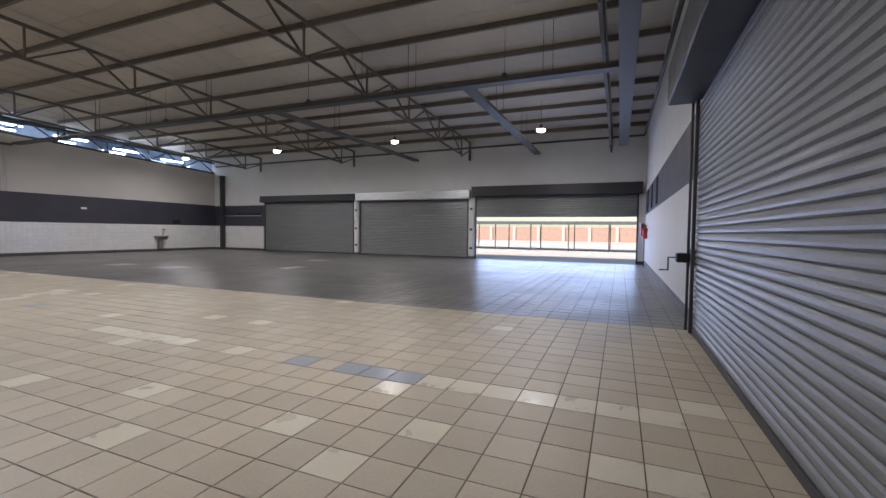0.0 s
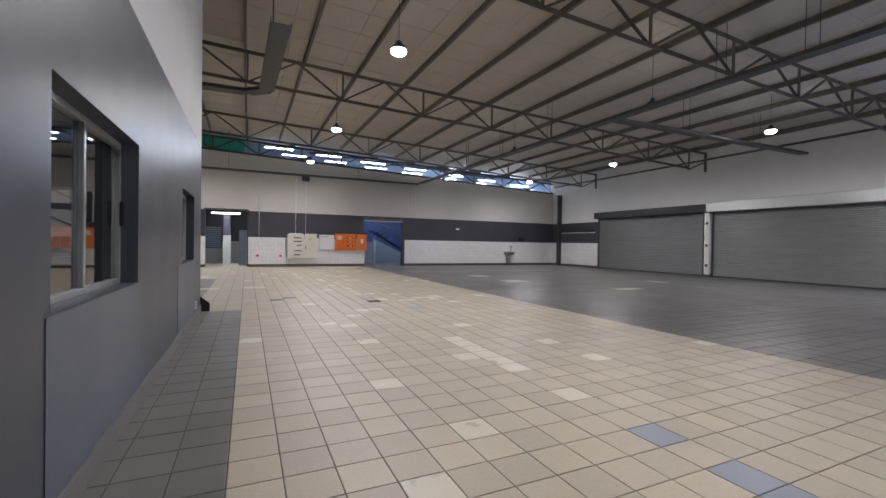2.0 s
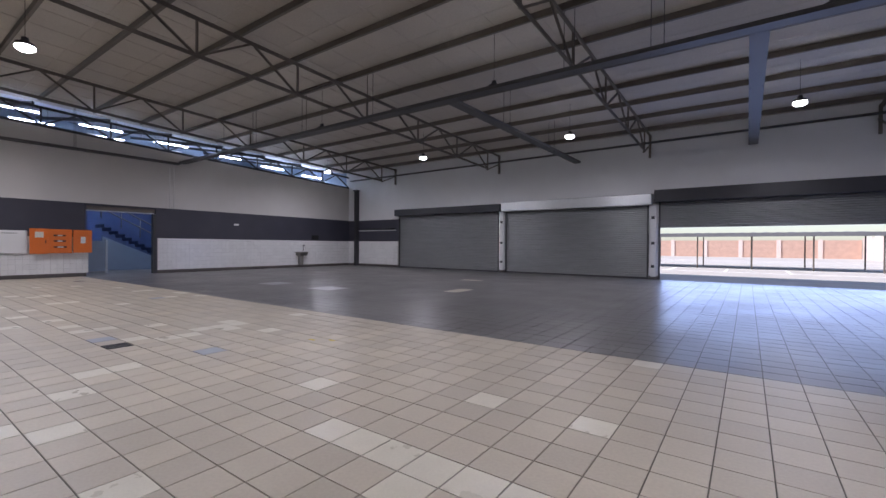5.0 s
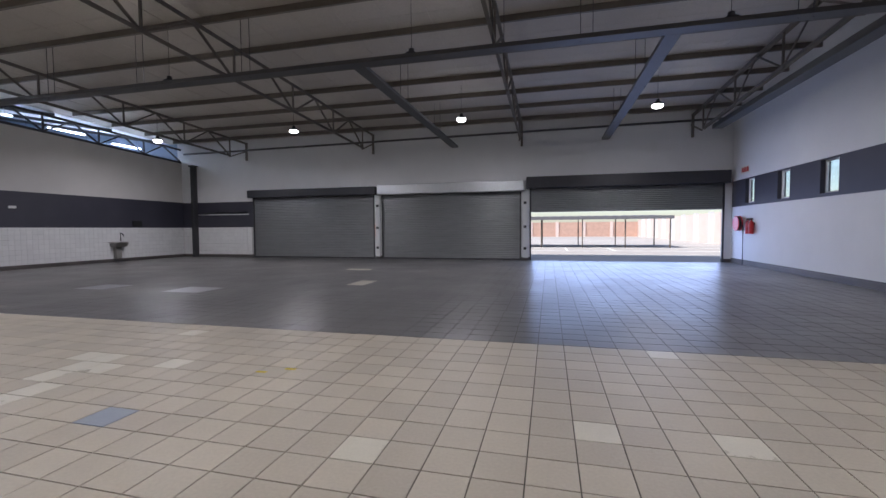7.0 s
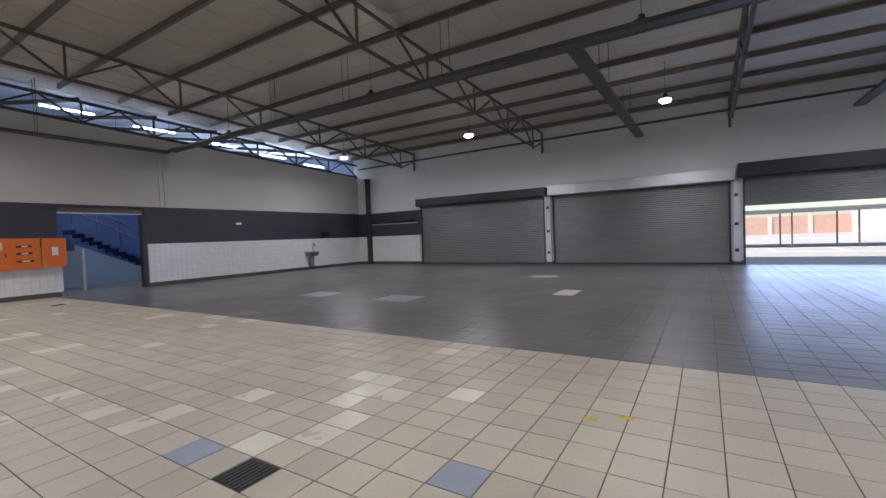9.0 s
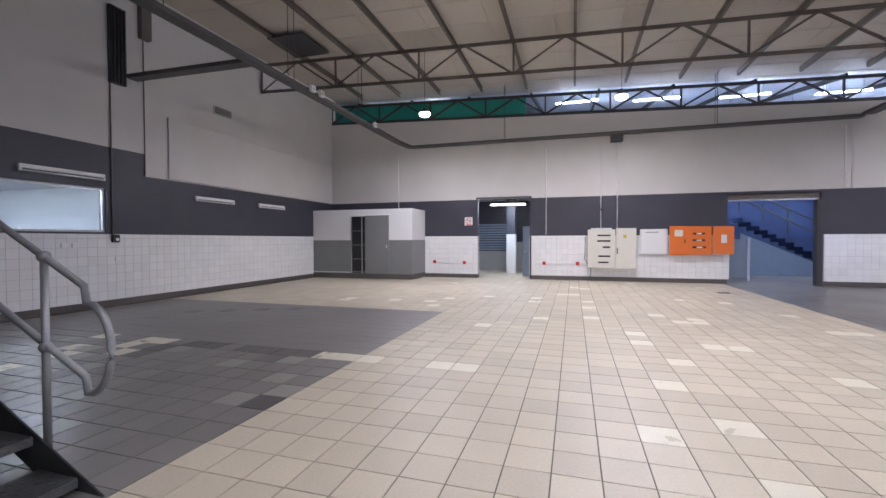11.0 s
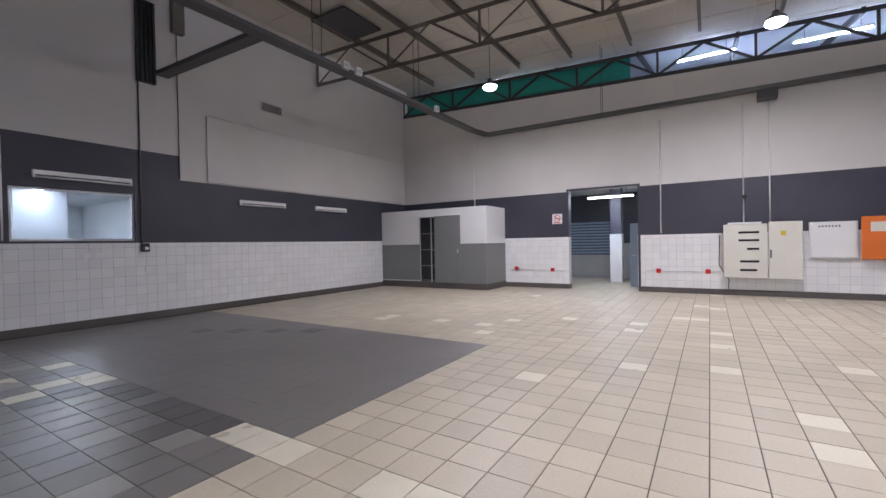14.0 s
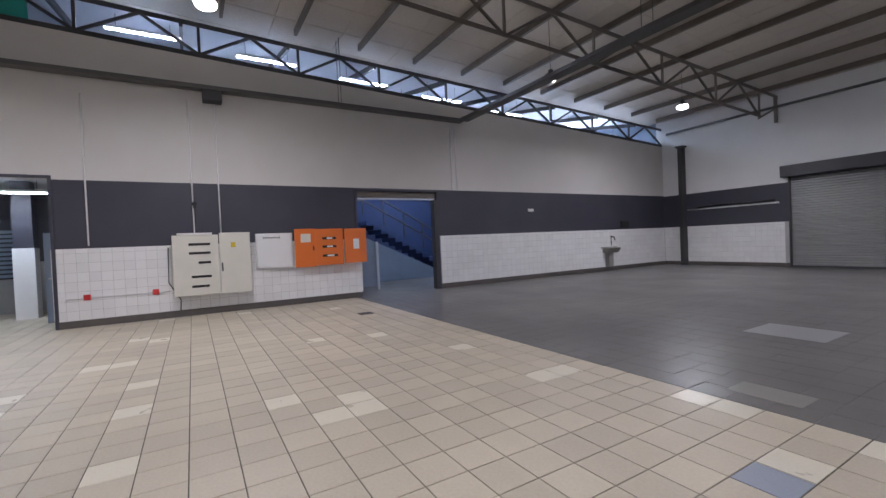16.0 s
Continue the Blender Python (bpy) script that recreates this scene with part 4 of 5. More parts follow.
part("bracket", bx(XW + 0.003, XW + 0.04, 3.95, 4.0, 2.5, 2.6), M_DSTEEL, e)
# no-smoking sign
e = thing("no_smoking_sign", "white square sign with a red ring and bar", "sign")
sy, sz = -0.97, 2.24
part("sign_plate", bx(XW + 0.003, XW + 0.008, sy - 0.16, sy + 0.16, sz - 0.16, sz + 0.16), M_WPLAS, e)
bm = bmesh.new()
ring = [(XW + 0.012, sy + 0.1 * math.cos(k * math.tau / 24), sz + 0.02 + 0.1 * math.sin(k * math.tau / 24)) for k in range(25)]
tube(bm, ring, 0.012, 6)
beam(bm, (XW + 0.012, sy - 0.07, sz + 0.09), (XW + 0.012, sy + 0.07, sz - 0.05), 0.018, 0.008, (1, 0, 0))
part("red_ring", bm, M_RED, e, "red prohibition ring")
part("pictogram", bx(XW + 0.008, XW + 0.011, sy - 0.06, sy + 0.06, sz + 0.01, sz + 0.03), M_BLACK, e)
part("caption_bar", bx(XW + 0.008, XW + 0.011, sy - 0.12, sy + 0.12, sz - 0.14, sz - 0.11), M_RED, e)
# vent on the south wall
e = thing("wall_vent", "small grey louvred vent high on the wall", "vent")
part("vent_frame", bx(-20.8, -20.1, YS + 0.003, YS + 0.02, 5.22, 5.47, bevel=0.004), M_CREAM, e)
for k in range(7):
    part("slat", bx(-20.76, -20.14, YS + 0.02, YS + 0.028, 5.245 + k * 0.031, 5.262 + k * 0.031), M_STEEL, e)
# plaster nib on the south wall
tagged(link_mesh("trim_plaster_ledge", bx(-26.4, -18.6, YS, YS + 0.05, 3.1, 4.7, bevel=0.02), M_CREAM), "raised cream plaster panel", "trim", kind="structure")
# wash basin
e = thing("wash_basin", "old grey wash basin with tap on the tiled wall", "basin")
bm = bmesh.new()
box(bm, XW + 0.005, XW + 0.45, 18.1, 18.75, 0.72, 0.92)
for v in bm.verts:
    if v.co.z < 0.8:
        v.co.x = min(v.co.x, XW + 0.3)
bmesh.ops.bevel(bm, geom=list(bm.edges), offset=0.03, segments=2, affect="EDGES")
part("bowl", bm, M_GREY2, e)
part("pedestal", bx(XW + 0.005, XW + 0.2, 18.28, 18.56, 0.16, 0.73, bevel=0.02), M_GREY2, e)
part("splash_edge", bx(XW + 0.005, XW + 0.03, 18.05, 19.0, 0.9, 0.95), M_GREY2, e)
bm = bmesh.new()
tube(bm, [(XW + 0.02, 18.65, 1.36), (XW + 0.14, 18.65, 1.36), (XW + 0.2, 18.65, 1.3), (XW + 0.2, 18.65, 1.22)], 0.02, 8)
tube(bm, [(XW + 0.03, 18.65, 1.0), (XW + 0.03, 18.65, 1.4)], 0.016, 8)
part("tap", bm, M_DSTEEL, e)

# ---------------------------------------------------------------- cable trays and hangers
def tray(pts, w, label, name="cable_tray"):
    e = thing(name, label, "cable tray", "cable trays")
    for a, b in zip(pts, pts[1:]):
        a, b = Vector(a), Vector(b)
        d = (b - a).normalized()
        s = d.cross(Vector((0, 0, 1))).normalized() * (w / 2)
        bm = bmesh.new()
        beam(bm, a, b, w, 0.008)
        part("tray_base", bm, M_TRAY, e)
        for k in (-1, 1):
            bm = bmesh.new()
            beam(bm, a + s * k + Vector((0, 0, 0.04)), b + s * k + Vector((0, 0, 0.04)), 0.008, 0.09)
            part("tray_side", bm, M_TRAY, e)
    return e


ZT = 5.3
tray([(XW + 0.1, 11.6, ZT), (0.05, 11.6, ZT)], 0.3, "long galvanised cable tray crossing the hall below the trusses")
tray([(-10.5, 11.76, ZT), (-10.5, YN - 0.1, ZT + 0.05)], 0.3, "galvanised cable tray branching to the north wall")
tray([(-3.75, 11.76, ZT), (-3.75, YN - 0.1, ZT + 0.05)], 0.3, "galvanised cable tray branching to the north wall")
tray([(-8.9, 1.95, ZT), (-12.7, 1.85, ZT), (-13.1, 1.4, ZT), (-13.3, -3.5, ZT)], 0.35, "galvanised cable tray along the office block")
tray([(-13.3, -3.6, ZT), (-25.6, -3.6, ZT), (-26.2, -3.3, 5.2), (-26.25, 11.4, 5.2)], 0.25, "cable tray running along the south and west walls")
tray([(-17.6, YS + 0.12, ZT), (-17.7, -3.75, ZT)], 0.25, "short cable tray from the south wall")
e = thing("cable_riser", "black cable riser on the cream wall", "cable riser")
part("riser_channel", bx(-17.5, -17.14, YS + 0.004, YS + 0.1, 5.1, 6.85), M_DSTEEL, e)
for k in range(4):
    bm = bmesh.new()
    tube(bm, [(-17.44 + k * 0.08, YS + 0.12, 5.1), (-17.44 + k * 0.08, YS + 0.12, 6.8)], 0.025, 8)
    part("cable", bm, M_BLACK, e)
tagged(link_mesh("wall_duct", bx(-18.1, -17.85, YS + 0.004, YS + 0.15, 6.4, 7.85), M_STEEL), "brown square duct on the wall", "duct")
for x, y in ((-20, 11.6), (-16.8, 11.6), (-13.5, 11.6), (-7.2, 11.6), (-5.4, 11.6), (-1.6, 11.6), (-10.5, 15), (-10.5, 19), (-3.75, 15), (-3.75, 19), (-15.5, -3.6), (-19, -3.6), (-22.5, -3.6), (-26.25, 0.5), (-26.25, 7.5), (-10.8, 1.9)):
    bm = bmesh.new()
    for s in (-0.12, 0.12):
        tube(bm, [(x + s, y, ZT - 0.02), (x + s, y, z_roof(y) - 0.02)], 0.008, 6)
    tagged(link_mesh("tray_hanger", bm, M_DSTEEL), "pair of thin steel hanger rods", "hanger", "tray hangers")
for x in (-14.2, -14.6, -19.6, -20.0, -23.2):
    e = thing("tray_spotlight", "small white spotlight clipped to the cable tray", "spotlight", "tray spotlights")
    part("spot_body", bx(x - 0.09, x + 0.09, -3.44, -3.36, ZT + 0.0, ZT + 0.16, bevel=0.01), M_WPLAS, e)
    part("spot_lens", bx(x - 0.05, x + 0.05, -3.36, -3.35, ZT + 0.04, ZT + 0.12), M_GALV, e)
tagged(link_mesh("junction_box", bx(XW + 0.08, XW + 0.4, 4.25, 4.65, 4.95, 5.18, bevel=0.01), M_DSTEEL), "dark junction box under the cable tray", "box")
conduit([(-26.2, YN - 0.12, 5.78), (1.1, YN - 0.12, 5.95)], 0.05, "long pale pipe along the top of the north wall", M_TRAY, "pipe")
conduit([(1.12, YN - 0.2, 5.95), (1.12, 8.3, 5.7)], 0.05, "grey pipe along the east wall", M_TRAY, "pipe")
tagged(link_mesh("roof_hatch", bx(-22.0, -20.6, -5.6, -4.4, z_roof(-5) - 0.14, z_roof(-5) - 0.1), M_DSTEEL), "dark square hatch in the roof", "hatch")

# ---------------------------------------------------------------- fire point on the east wall
e = thing("fire_hose_reel", "red and black fire hose reel on the white wall", "hose reel")
bm = bmesh.new()
lathe(bm, [(0.28, -0.08), (0.3, -0.07), (0.3, -0.05), (0.2, -0.045), (0.2, 0.045), (0.3, 0.05), (0.3, 0.07), (0.28, 0.08)], 24)
bmesh.ops.transform(bm, matrix=pose(XE - 0.16, 21.4, 1.62, 0, 90, 0), verts=bm.verts)
part("reel", bm, M_RED, e)
bm = bmesh.new()
lathe(bm, [(0.2, -0.044), (0.275, -0.04), (0.275, 0.04), (0.2, 0.044)], 24)
bmesh.ops.transform(bm, matrix=pose(XE - 0.16, 21.4, 1.62, 0, 90, 0), verts=bm.verts)
part("hose", bm, M_BLACK, e)
bm = bmesh.new()
tube(bm, [(XE - 0.1, 21.05, 0.0), (XE - 0.1, 21.05, 1.5), (XE - 0.14, 21.3, 1.6)], 0.022, 8)
part("water_pipe", bm, M_DSTEEL, e)
part("bracket", bx(XE - 0.09, XE, 21.3, 21.5, 1.5, 1.75), M_RED, e)
for y in (20.35, 20.62):
    e = thing("fire_extinguisher", "red fire extinguisher hung on the wall", "extinguisher", "fire extinguishers")
    bm = bmesh.new()
    lathe(bm, [(0.06, 0), (0.085, 0.015), (0.085, 0.4), (0.06, 0.46), (0.025, 0.49), (0.025, 0.53)], 18, (XE - 0.11, y, 1.22))
    part("cylinder", bm, M_RED, e)
    part("valve", bx(XE - 0.15, XE - 0.06, y - 0.02, y + 0.02, 1.75, 1.8), M_BLACK, e)
    bm = bmesh.new()
    tube(bm, [(XE - 0.15, y, 1.77), (XE - 0.22, y, 1.6), (XE - 0.21, y, 1.35)], 0.01, 6)
    part("hose", bm, M_BLACK, e)
    part("wall_hook", bx(XE - 0.03, XE, y - 0.02, y + 0.02, 1.55, 1.65), M_DSTEEL, e)
e = thing("fire_sign", "brown and cream fire equipment sign on the wall", "sign")
part("sign_plate", bx(XE - 0.006, XE - 0.002, 20.9, 21.6, 3.55, 3.85), M_PANEL, e)
for k in range(3):
    part("pictogram", bx(XE - 0.009, XE - 0.006, 20.95 + k * 0.21, 21.12 + k * 0.21, 3.62, 3.8), M_RED, e)

# ---------------------------------------------------------------- rooms behind the west doorways
wall("wall_side_room", "x", -31.2, -31, -4, 6.6, 0, 4, [], BANDS, lambda u, v, f: 1 if v < 1.4 else 2, "dark band wall of the side room", vcuts=(1.4,))
wall("wall_side_room_south", "y", -4.2, -4, -31.2, XW - 0.25, 0, 4, [], BANDS, lambda u, v, f: 2, "dark wall of the side room")
wall("wall_divider", "y", 6.4, 6.6, -40, XW - 0.25, 0, 4.2, [], [M_BLUEL], lambda u, v, f: 0, "grey-blue partition")
tagged(link_mesh("ceiling_side_room", bx(-31.2, XW - 0.25, -4.2, 6.4, 3.4, 3.5), M_OFFICE), "white ceiling of the side room", "ceiling", kind="structure")
strip("fluorescent_light", -28.4, 0.3, 3.0, 1.5, "y", True, "lit fluorescent batten inside the side room", "fluorescent lights", 22, 0.42)
# this batten is invented, hung out of view to light the blue hall
strip("fluorescent_light", -29.6, 11.5, 4.9, 1.5, "y", True, "added out-of-view batten that brightens the blue stair hall", "fluorescent lights", 9, 2.4)
e = thing("louvre_shutter", "grey louvred panel in the side room", "louvre")
part("louvre_frame", bx(-30.99, -30.93, -2.9, 0.0, 0.95, 2.35), M_BAND, e)
for k in range(11):
    bm = bx(-30.93, -30.86, -2.85, -0.05, 1.0 + k * 0.12, 1.075 + k * 0.12)
    part("louvre_blade", bm, M_BLUEL, e)
part("pier", bx(-29.6, -29.2, 0.12, 0.53, 0, 1.75), M_TILEW, thing("tiled_pier", "white tiled pier in the side room", "pier"))
e = thing("column", "dark painted column in the side room", "column")
part("column_shaft", bx(-29.58, -29.22, 0.14, 0.51, 1.75, 3.4), M_BAND, e)
e = thing("side_door", "pale blue-grey door leaf standing open", "door")
part("door_leaf", bx(-27.9, -27.85, 1.0, 1.75, 0.01, 2.05, bevel=0.004), M_BLUEL, e)
part("door_handle", bx(-27.85, -27.82, 1.06, 1.16, 1.0, 1.03), M_ALU, e)
# blue stair hall
wall("wall_blue_hall", "x", -33.2, -33, 6.6, 16, 0, 5.4, [], [M_BLUEW], lambda u, v, f: 0, "deep blue wall of the stair hall")
wall("wall_blue_end", "y", 15.8, 16, -33, XW - 0.25, 0, 5.4, [], [M_BLUEW], lambda u, v, f: 0, "deep blue wall of the stair hall")
e = thing("roller_door_box", "rolled-up shutter above the doorway", "roller shutter")
part("curtain_roll", bx(XW - 0.2, XW - 0.06, D2[0] + 0.005, D2[1] - 0.005, 2.82, 2.995, bevel=0.01), M_STEEL, e)
part("bottom_rail", bx(XW - 0.16, XW - 0.1, D2[0] + 0.005, D2[1] - 0.005, 2.77, 2.82), M_GALV, e)
part("guide_rail", bx(XW - 0.2, XW + 0.03, D2[1] - 0.1, D2[1] - 0.002, 0, 2.765), M_DSTEEL, e)
bs = thing("blue_stair", "dark blue staircase with steel handrail beyond the doorway", "stair")
for i in range(14):
    part("step", bx(-32.0, -30.6, 13.6 - i * 0.3, 13.9 - i * 0.3, 0.17 * i, 0.17 * (i + 1)), M_BLUEW, bs)
bm = bmesh.new()
vs = [bm.verts.new((x, y, z)) for x in (-30.58, -30.5) for y, z in ((13.4, 0.0), (9.6, 1.75), (9.6, 0.0))]
bm.faces.new(vs[:3]); bm.faces.new(vs[3:][::-1])
for a, b in ((0, 1), (1, 2), (2, 0)):
    bm.faces.new((vs[a], vs[a + 3], vs[b + 3], vs[b]))
part("stair_cheek", bm, M_BLUEL, bs, "grey-blue sloping stair cheek")
for h in (0.55, 1.0):
    bm = bmesh.new()
    tube(bm, [(-30.5, 14.2, 0.1 + h), (-30.5, 9.6, 2.6 + h), (-30.5, 8.0, 2.6 + h)], 0.025, 8)
    part("handrail", bm, M_STEEL, bs)
for i in range(6):
    bm = bmesh.new()
    tube(bm, [(-30.5, 13.8 - i * 0.85, 0.3 + i * 0.47), (-30.5, 13.8 - i * 0.85, 1.3 + i * 0.47)], 0.02, 8)
    part("baluster", bm, M_STEEL, bs)
e = thing("glass_partition", "grey-blue half-height partition in the doorway", "partition")
part("panel", bx(-28.0, -27.95, 7.6, 9.0, 0.12, 1.5), M_BLUEL, e)
part("frame_post", bx(-28.03, -27.92, 9.0, 9.08, 0.0, 1.55), M_ALU, e)

# ---------------------------------------------------------------- outside, north
bm = bmesh.new()
box(bm, -400, 400, -400, 400, -0.5, -0.26)
tagged(link_mesh("ground", bm, M_ASPH), "grey ground stretching away from the building", "ground", kind="structure")
tagged(link_mesh("pavement", bx(-90, 60, YN + 0.26, 110, -0.255, -0.02), M_ASPH), "pale sunlit paved parking yard", "pavement", kind="structure")
for k in range(8):
    tagged(link_mesh("parking_line", bx(-40, 30, 27 + k * 4.5, 27.12 + k * 4.5, -0.02, -0.008), M_LINE), "white painted parking line on the yard", "road marking", "parking lines")
for k in range(9):
    tagged(link_mesh("parking_line", bx(-26 + k * 3.0, -25.88 + k * 3.0, 31.7, 35.9, -0.02, -0.009), M_LINE), "white painted parking line on the yard", "road marking", "parking lines")
cp = thing("carport", "long grey carport roof on thin posts over the parking bays", "carport")
bm = bmesh.new()
for i in range(60):
    x = -40.6 + i * 0.72
    vs = [bm.verts.new(p) for p in ((x, 36, 2.3), (x + 0.36, 36, 2.34), (x + 0.72, 36, 2.3), (x + 0.72, 41.5, 2.52), (x + 0.36, 41.5, 2.56), (x, 41.5, 2.52))]
    bm.faces.new((vs[0], vs[1], vs[4], vs[5])); bm.faces.new((vs[1], vs[2], vs[3], vs[4]))
part("roof_sheet", bm, M_CARP, cp)
part("fascia", bx(-40.6, 2.6, 35.95, 36.0, 2.12, 2.36), M_CARP, cp)
for k in range(15):
    for y in (36.3, 41.2):
        part("post", bx(-40.3 + k * 3.05, -40.22 + k * 3.05, y, y + 0.08, -0.02, 2.3), M_STEEL, cp)
bw = tagged(new("boundary_wall_north"), "orange brown boundary wall behind the carport", "wall", kind="structure")
part("wall_face", bx(-90, 8.4, 80, 80.3, -0.02, 2.5), M_BRICK, bw)
for k in range(21):
    part("pier", bx(-86 + k * 4.5, -85.5 + k * 4.5, 79.85, 80, -0.02, 2.6), M_PLAST, bw)
ew = tagged(new("boundary_wall_east"), "pinkish plastered boundary wall with piers", "wall", kind="structure")
part("wall_face", bx(8.5, 8.8, YN + 2, 80.3, -0.02, 2.8), M_PLAST, ew)
for k in range(13):
    part("pier", bx(8.2, 8.5, 25 + k * 4.2, 25.6 + k * 4.2, -0.02, 2.9), M_WHITE, ew)
for y in (46.6, 59.0):
    tagged(link_mesh("red_sign", bx(8.42, 8.5, y, y + 0.6, 1.3, 2.0), M_RED), "red sign on the boundary wall", "sign", "red signs")

# ---------------------------------------------------------------- floor drain, patches and tiles
TP, TQ, TX0, TY0 = 0.3145, 0.3079, -15.062, 0.41      # pitch along x and y, origin of the joints
DRAINS = [(TX0 + 13 * TP, TY0 + 12 * TQ), (TX0 - 28 * TP, TY0 + 21 * TQ)]
for cx, cy in DRAINS:
    e = thing("floor_drain", "black cast grating set in the tiled floor", "drain", "floor drains", pose(cx, cy, 0))
    w = TP - 0.02
    part("pit", bx(0.012, w, 0.012, TQ - 0.02, -0.02, -0.004), M_BLACK, e)
    for k in range(8):
        part("grating_bar", bx(0.012 + k * w / 8, 0.03 + k * w / 8, 0.012, TQ - 0.02, -0.004, 0.002), M_DSTEEL, e)


def ix(x):
    return math.floor((x - TX0) / TP)


def iy(y):
    return math.floor((y - TY0) / TQ)


special = {}


def put(kind, *cells):
    for x, y in cells:
        special[ix(x), iy(y)] = kind

put("blue", (-2.97, 4.3), (-2.36, 4.3), (-2.1, 4.3), (-1.75, 4.3), (-0.85, 4.3), (-16.28, 6.67), (-11.38, 4.2), (-9.52, 5.02))
put("dark", (-12.02, 2.45), (-11.7, 1.95))
for q in range(5):
    put("pale", (-0.6 + q * TP, 4.3), (-6.5 + q * TP, 4.28))
put("pale", (-1.42, 4.3), (-1.1, 4.3), (-3.78, 4.3), (-4.8, 4.3), (-5.6, 4.0), (-3.55, 3.05), (-1.42, 2.76), (-2.03, 3.06), (-1.14, 3.41), (0.08, 3.38), (-2.93, 2.44), (-6.65, 2.97))
put("pale", (-15.76, 4.15), (-14.0, 4.15), (-13.0, 4.15), (-12.36, 4.15), (-12.05, 5.1), (-11.14, 6.0), (-11.14, 5.66), (-11.14, 5.34), (-10.8, 5.1), (-10.87, 4.75), (-11.14, 4.6))
put("pale", (-17.23, 7.6), (-16.9, 7.6), (-16.3, 7.0), (-15.9, 7.6), (-18.75, 5.33), (-18.72, 4.99), (-18.68, 3.44), (-19.91, 3.4), (-22.0, 3.07), (-21.8, 5.59), (-18.5, 7.0), (-18.52, 7.31))
put("pale", (-14.92, 1.49), (-14.92, 1.85), (-14.92, 0.14), (-14.92, 0.55), (-14.92, -0.09), (-17.37, 4.03), (-16.91, 4.06))
put("pale", (-13.3, -4.24), (-13.45, -3.5), (-13.86, -3.55), (-14.25, -3.82), (-14.9, -4.16), (-14.4, -2.83), (-14.7, -3.1), (-14.92, -3.1), (-14.92, -2.75))
put("mid", (-14.58, -2.28), (-13.66, 0.3), (-14.72, -6.04), (-14.72, -5.7), (-14.6, -0.4), (-14.25, -3.5))
put("dark", (-13.32, -2.65), (-14.25, -2.44), (-14.6, -2.6), (-14.92, -2.1), (-14.92, -1.75), (-14.92, -1.4), (-14.92, -1.1), (-14.92, -0.76), (-14.92, -0.42), (-13.3, 0.3), (-14.6, -0.76), (-17.9, -2.97), (-17.6, -3.3), (-17.05, -4.53), (-17.4, -4.2))
for x0, x1, y0, y1, m in ((-18.06, -17.14, 10.6, 11.44, M_GALV), (-15.3, -14.25, 10.6, 11.5, M_GALV), (-11.4, -10.9, 12.65, 13.65, M_PALE), (-17.05, -16.48, 8.04, 8.38, M_GREY2), (-13.4, -12.5, 16.6, 17.0, M_PALE)):
    tagged(link_mesh("floor_patch", bx(x0, x1, y0, y1, 0.0005, 0.004, bevel=0.001), m), "pale flat plate let into the grey painted floor", "floor plate", "floor patches")
for x, y in ((-9.1, 6.05), (-8.85, 6.2), (-12.5, 2.9)):
    tagged(link_mesh("paint_mark", bx(x, x + 0.12, y, y + 0.05, 0.0008, 0.0018), M_YELLOW), "faint yellow paint mark on the floor", "paint mark", "paint marks")


def region(x, y):
    """Which paving lies at a place: p painted grey, g dark grey tiles, b beige."""
    if y > 7.8:
        return "p"
    if x > XB - 0.1 and y < 1.33 and x < 1.3:
        return "g"
    if -18.44 < x < XB and y < 0.42:
        return "g"
    return "b"


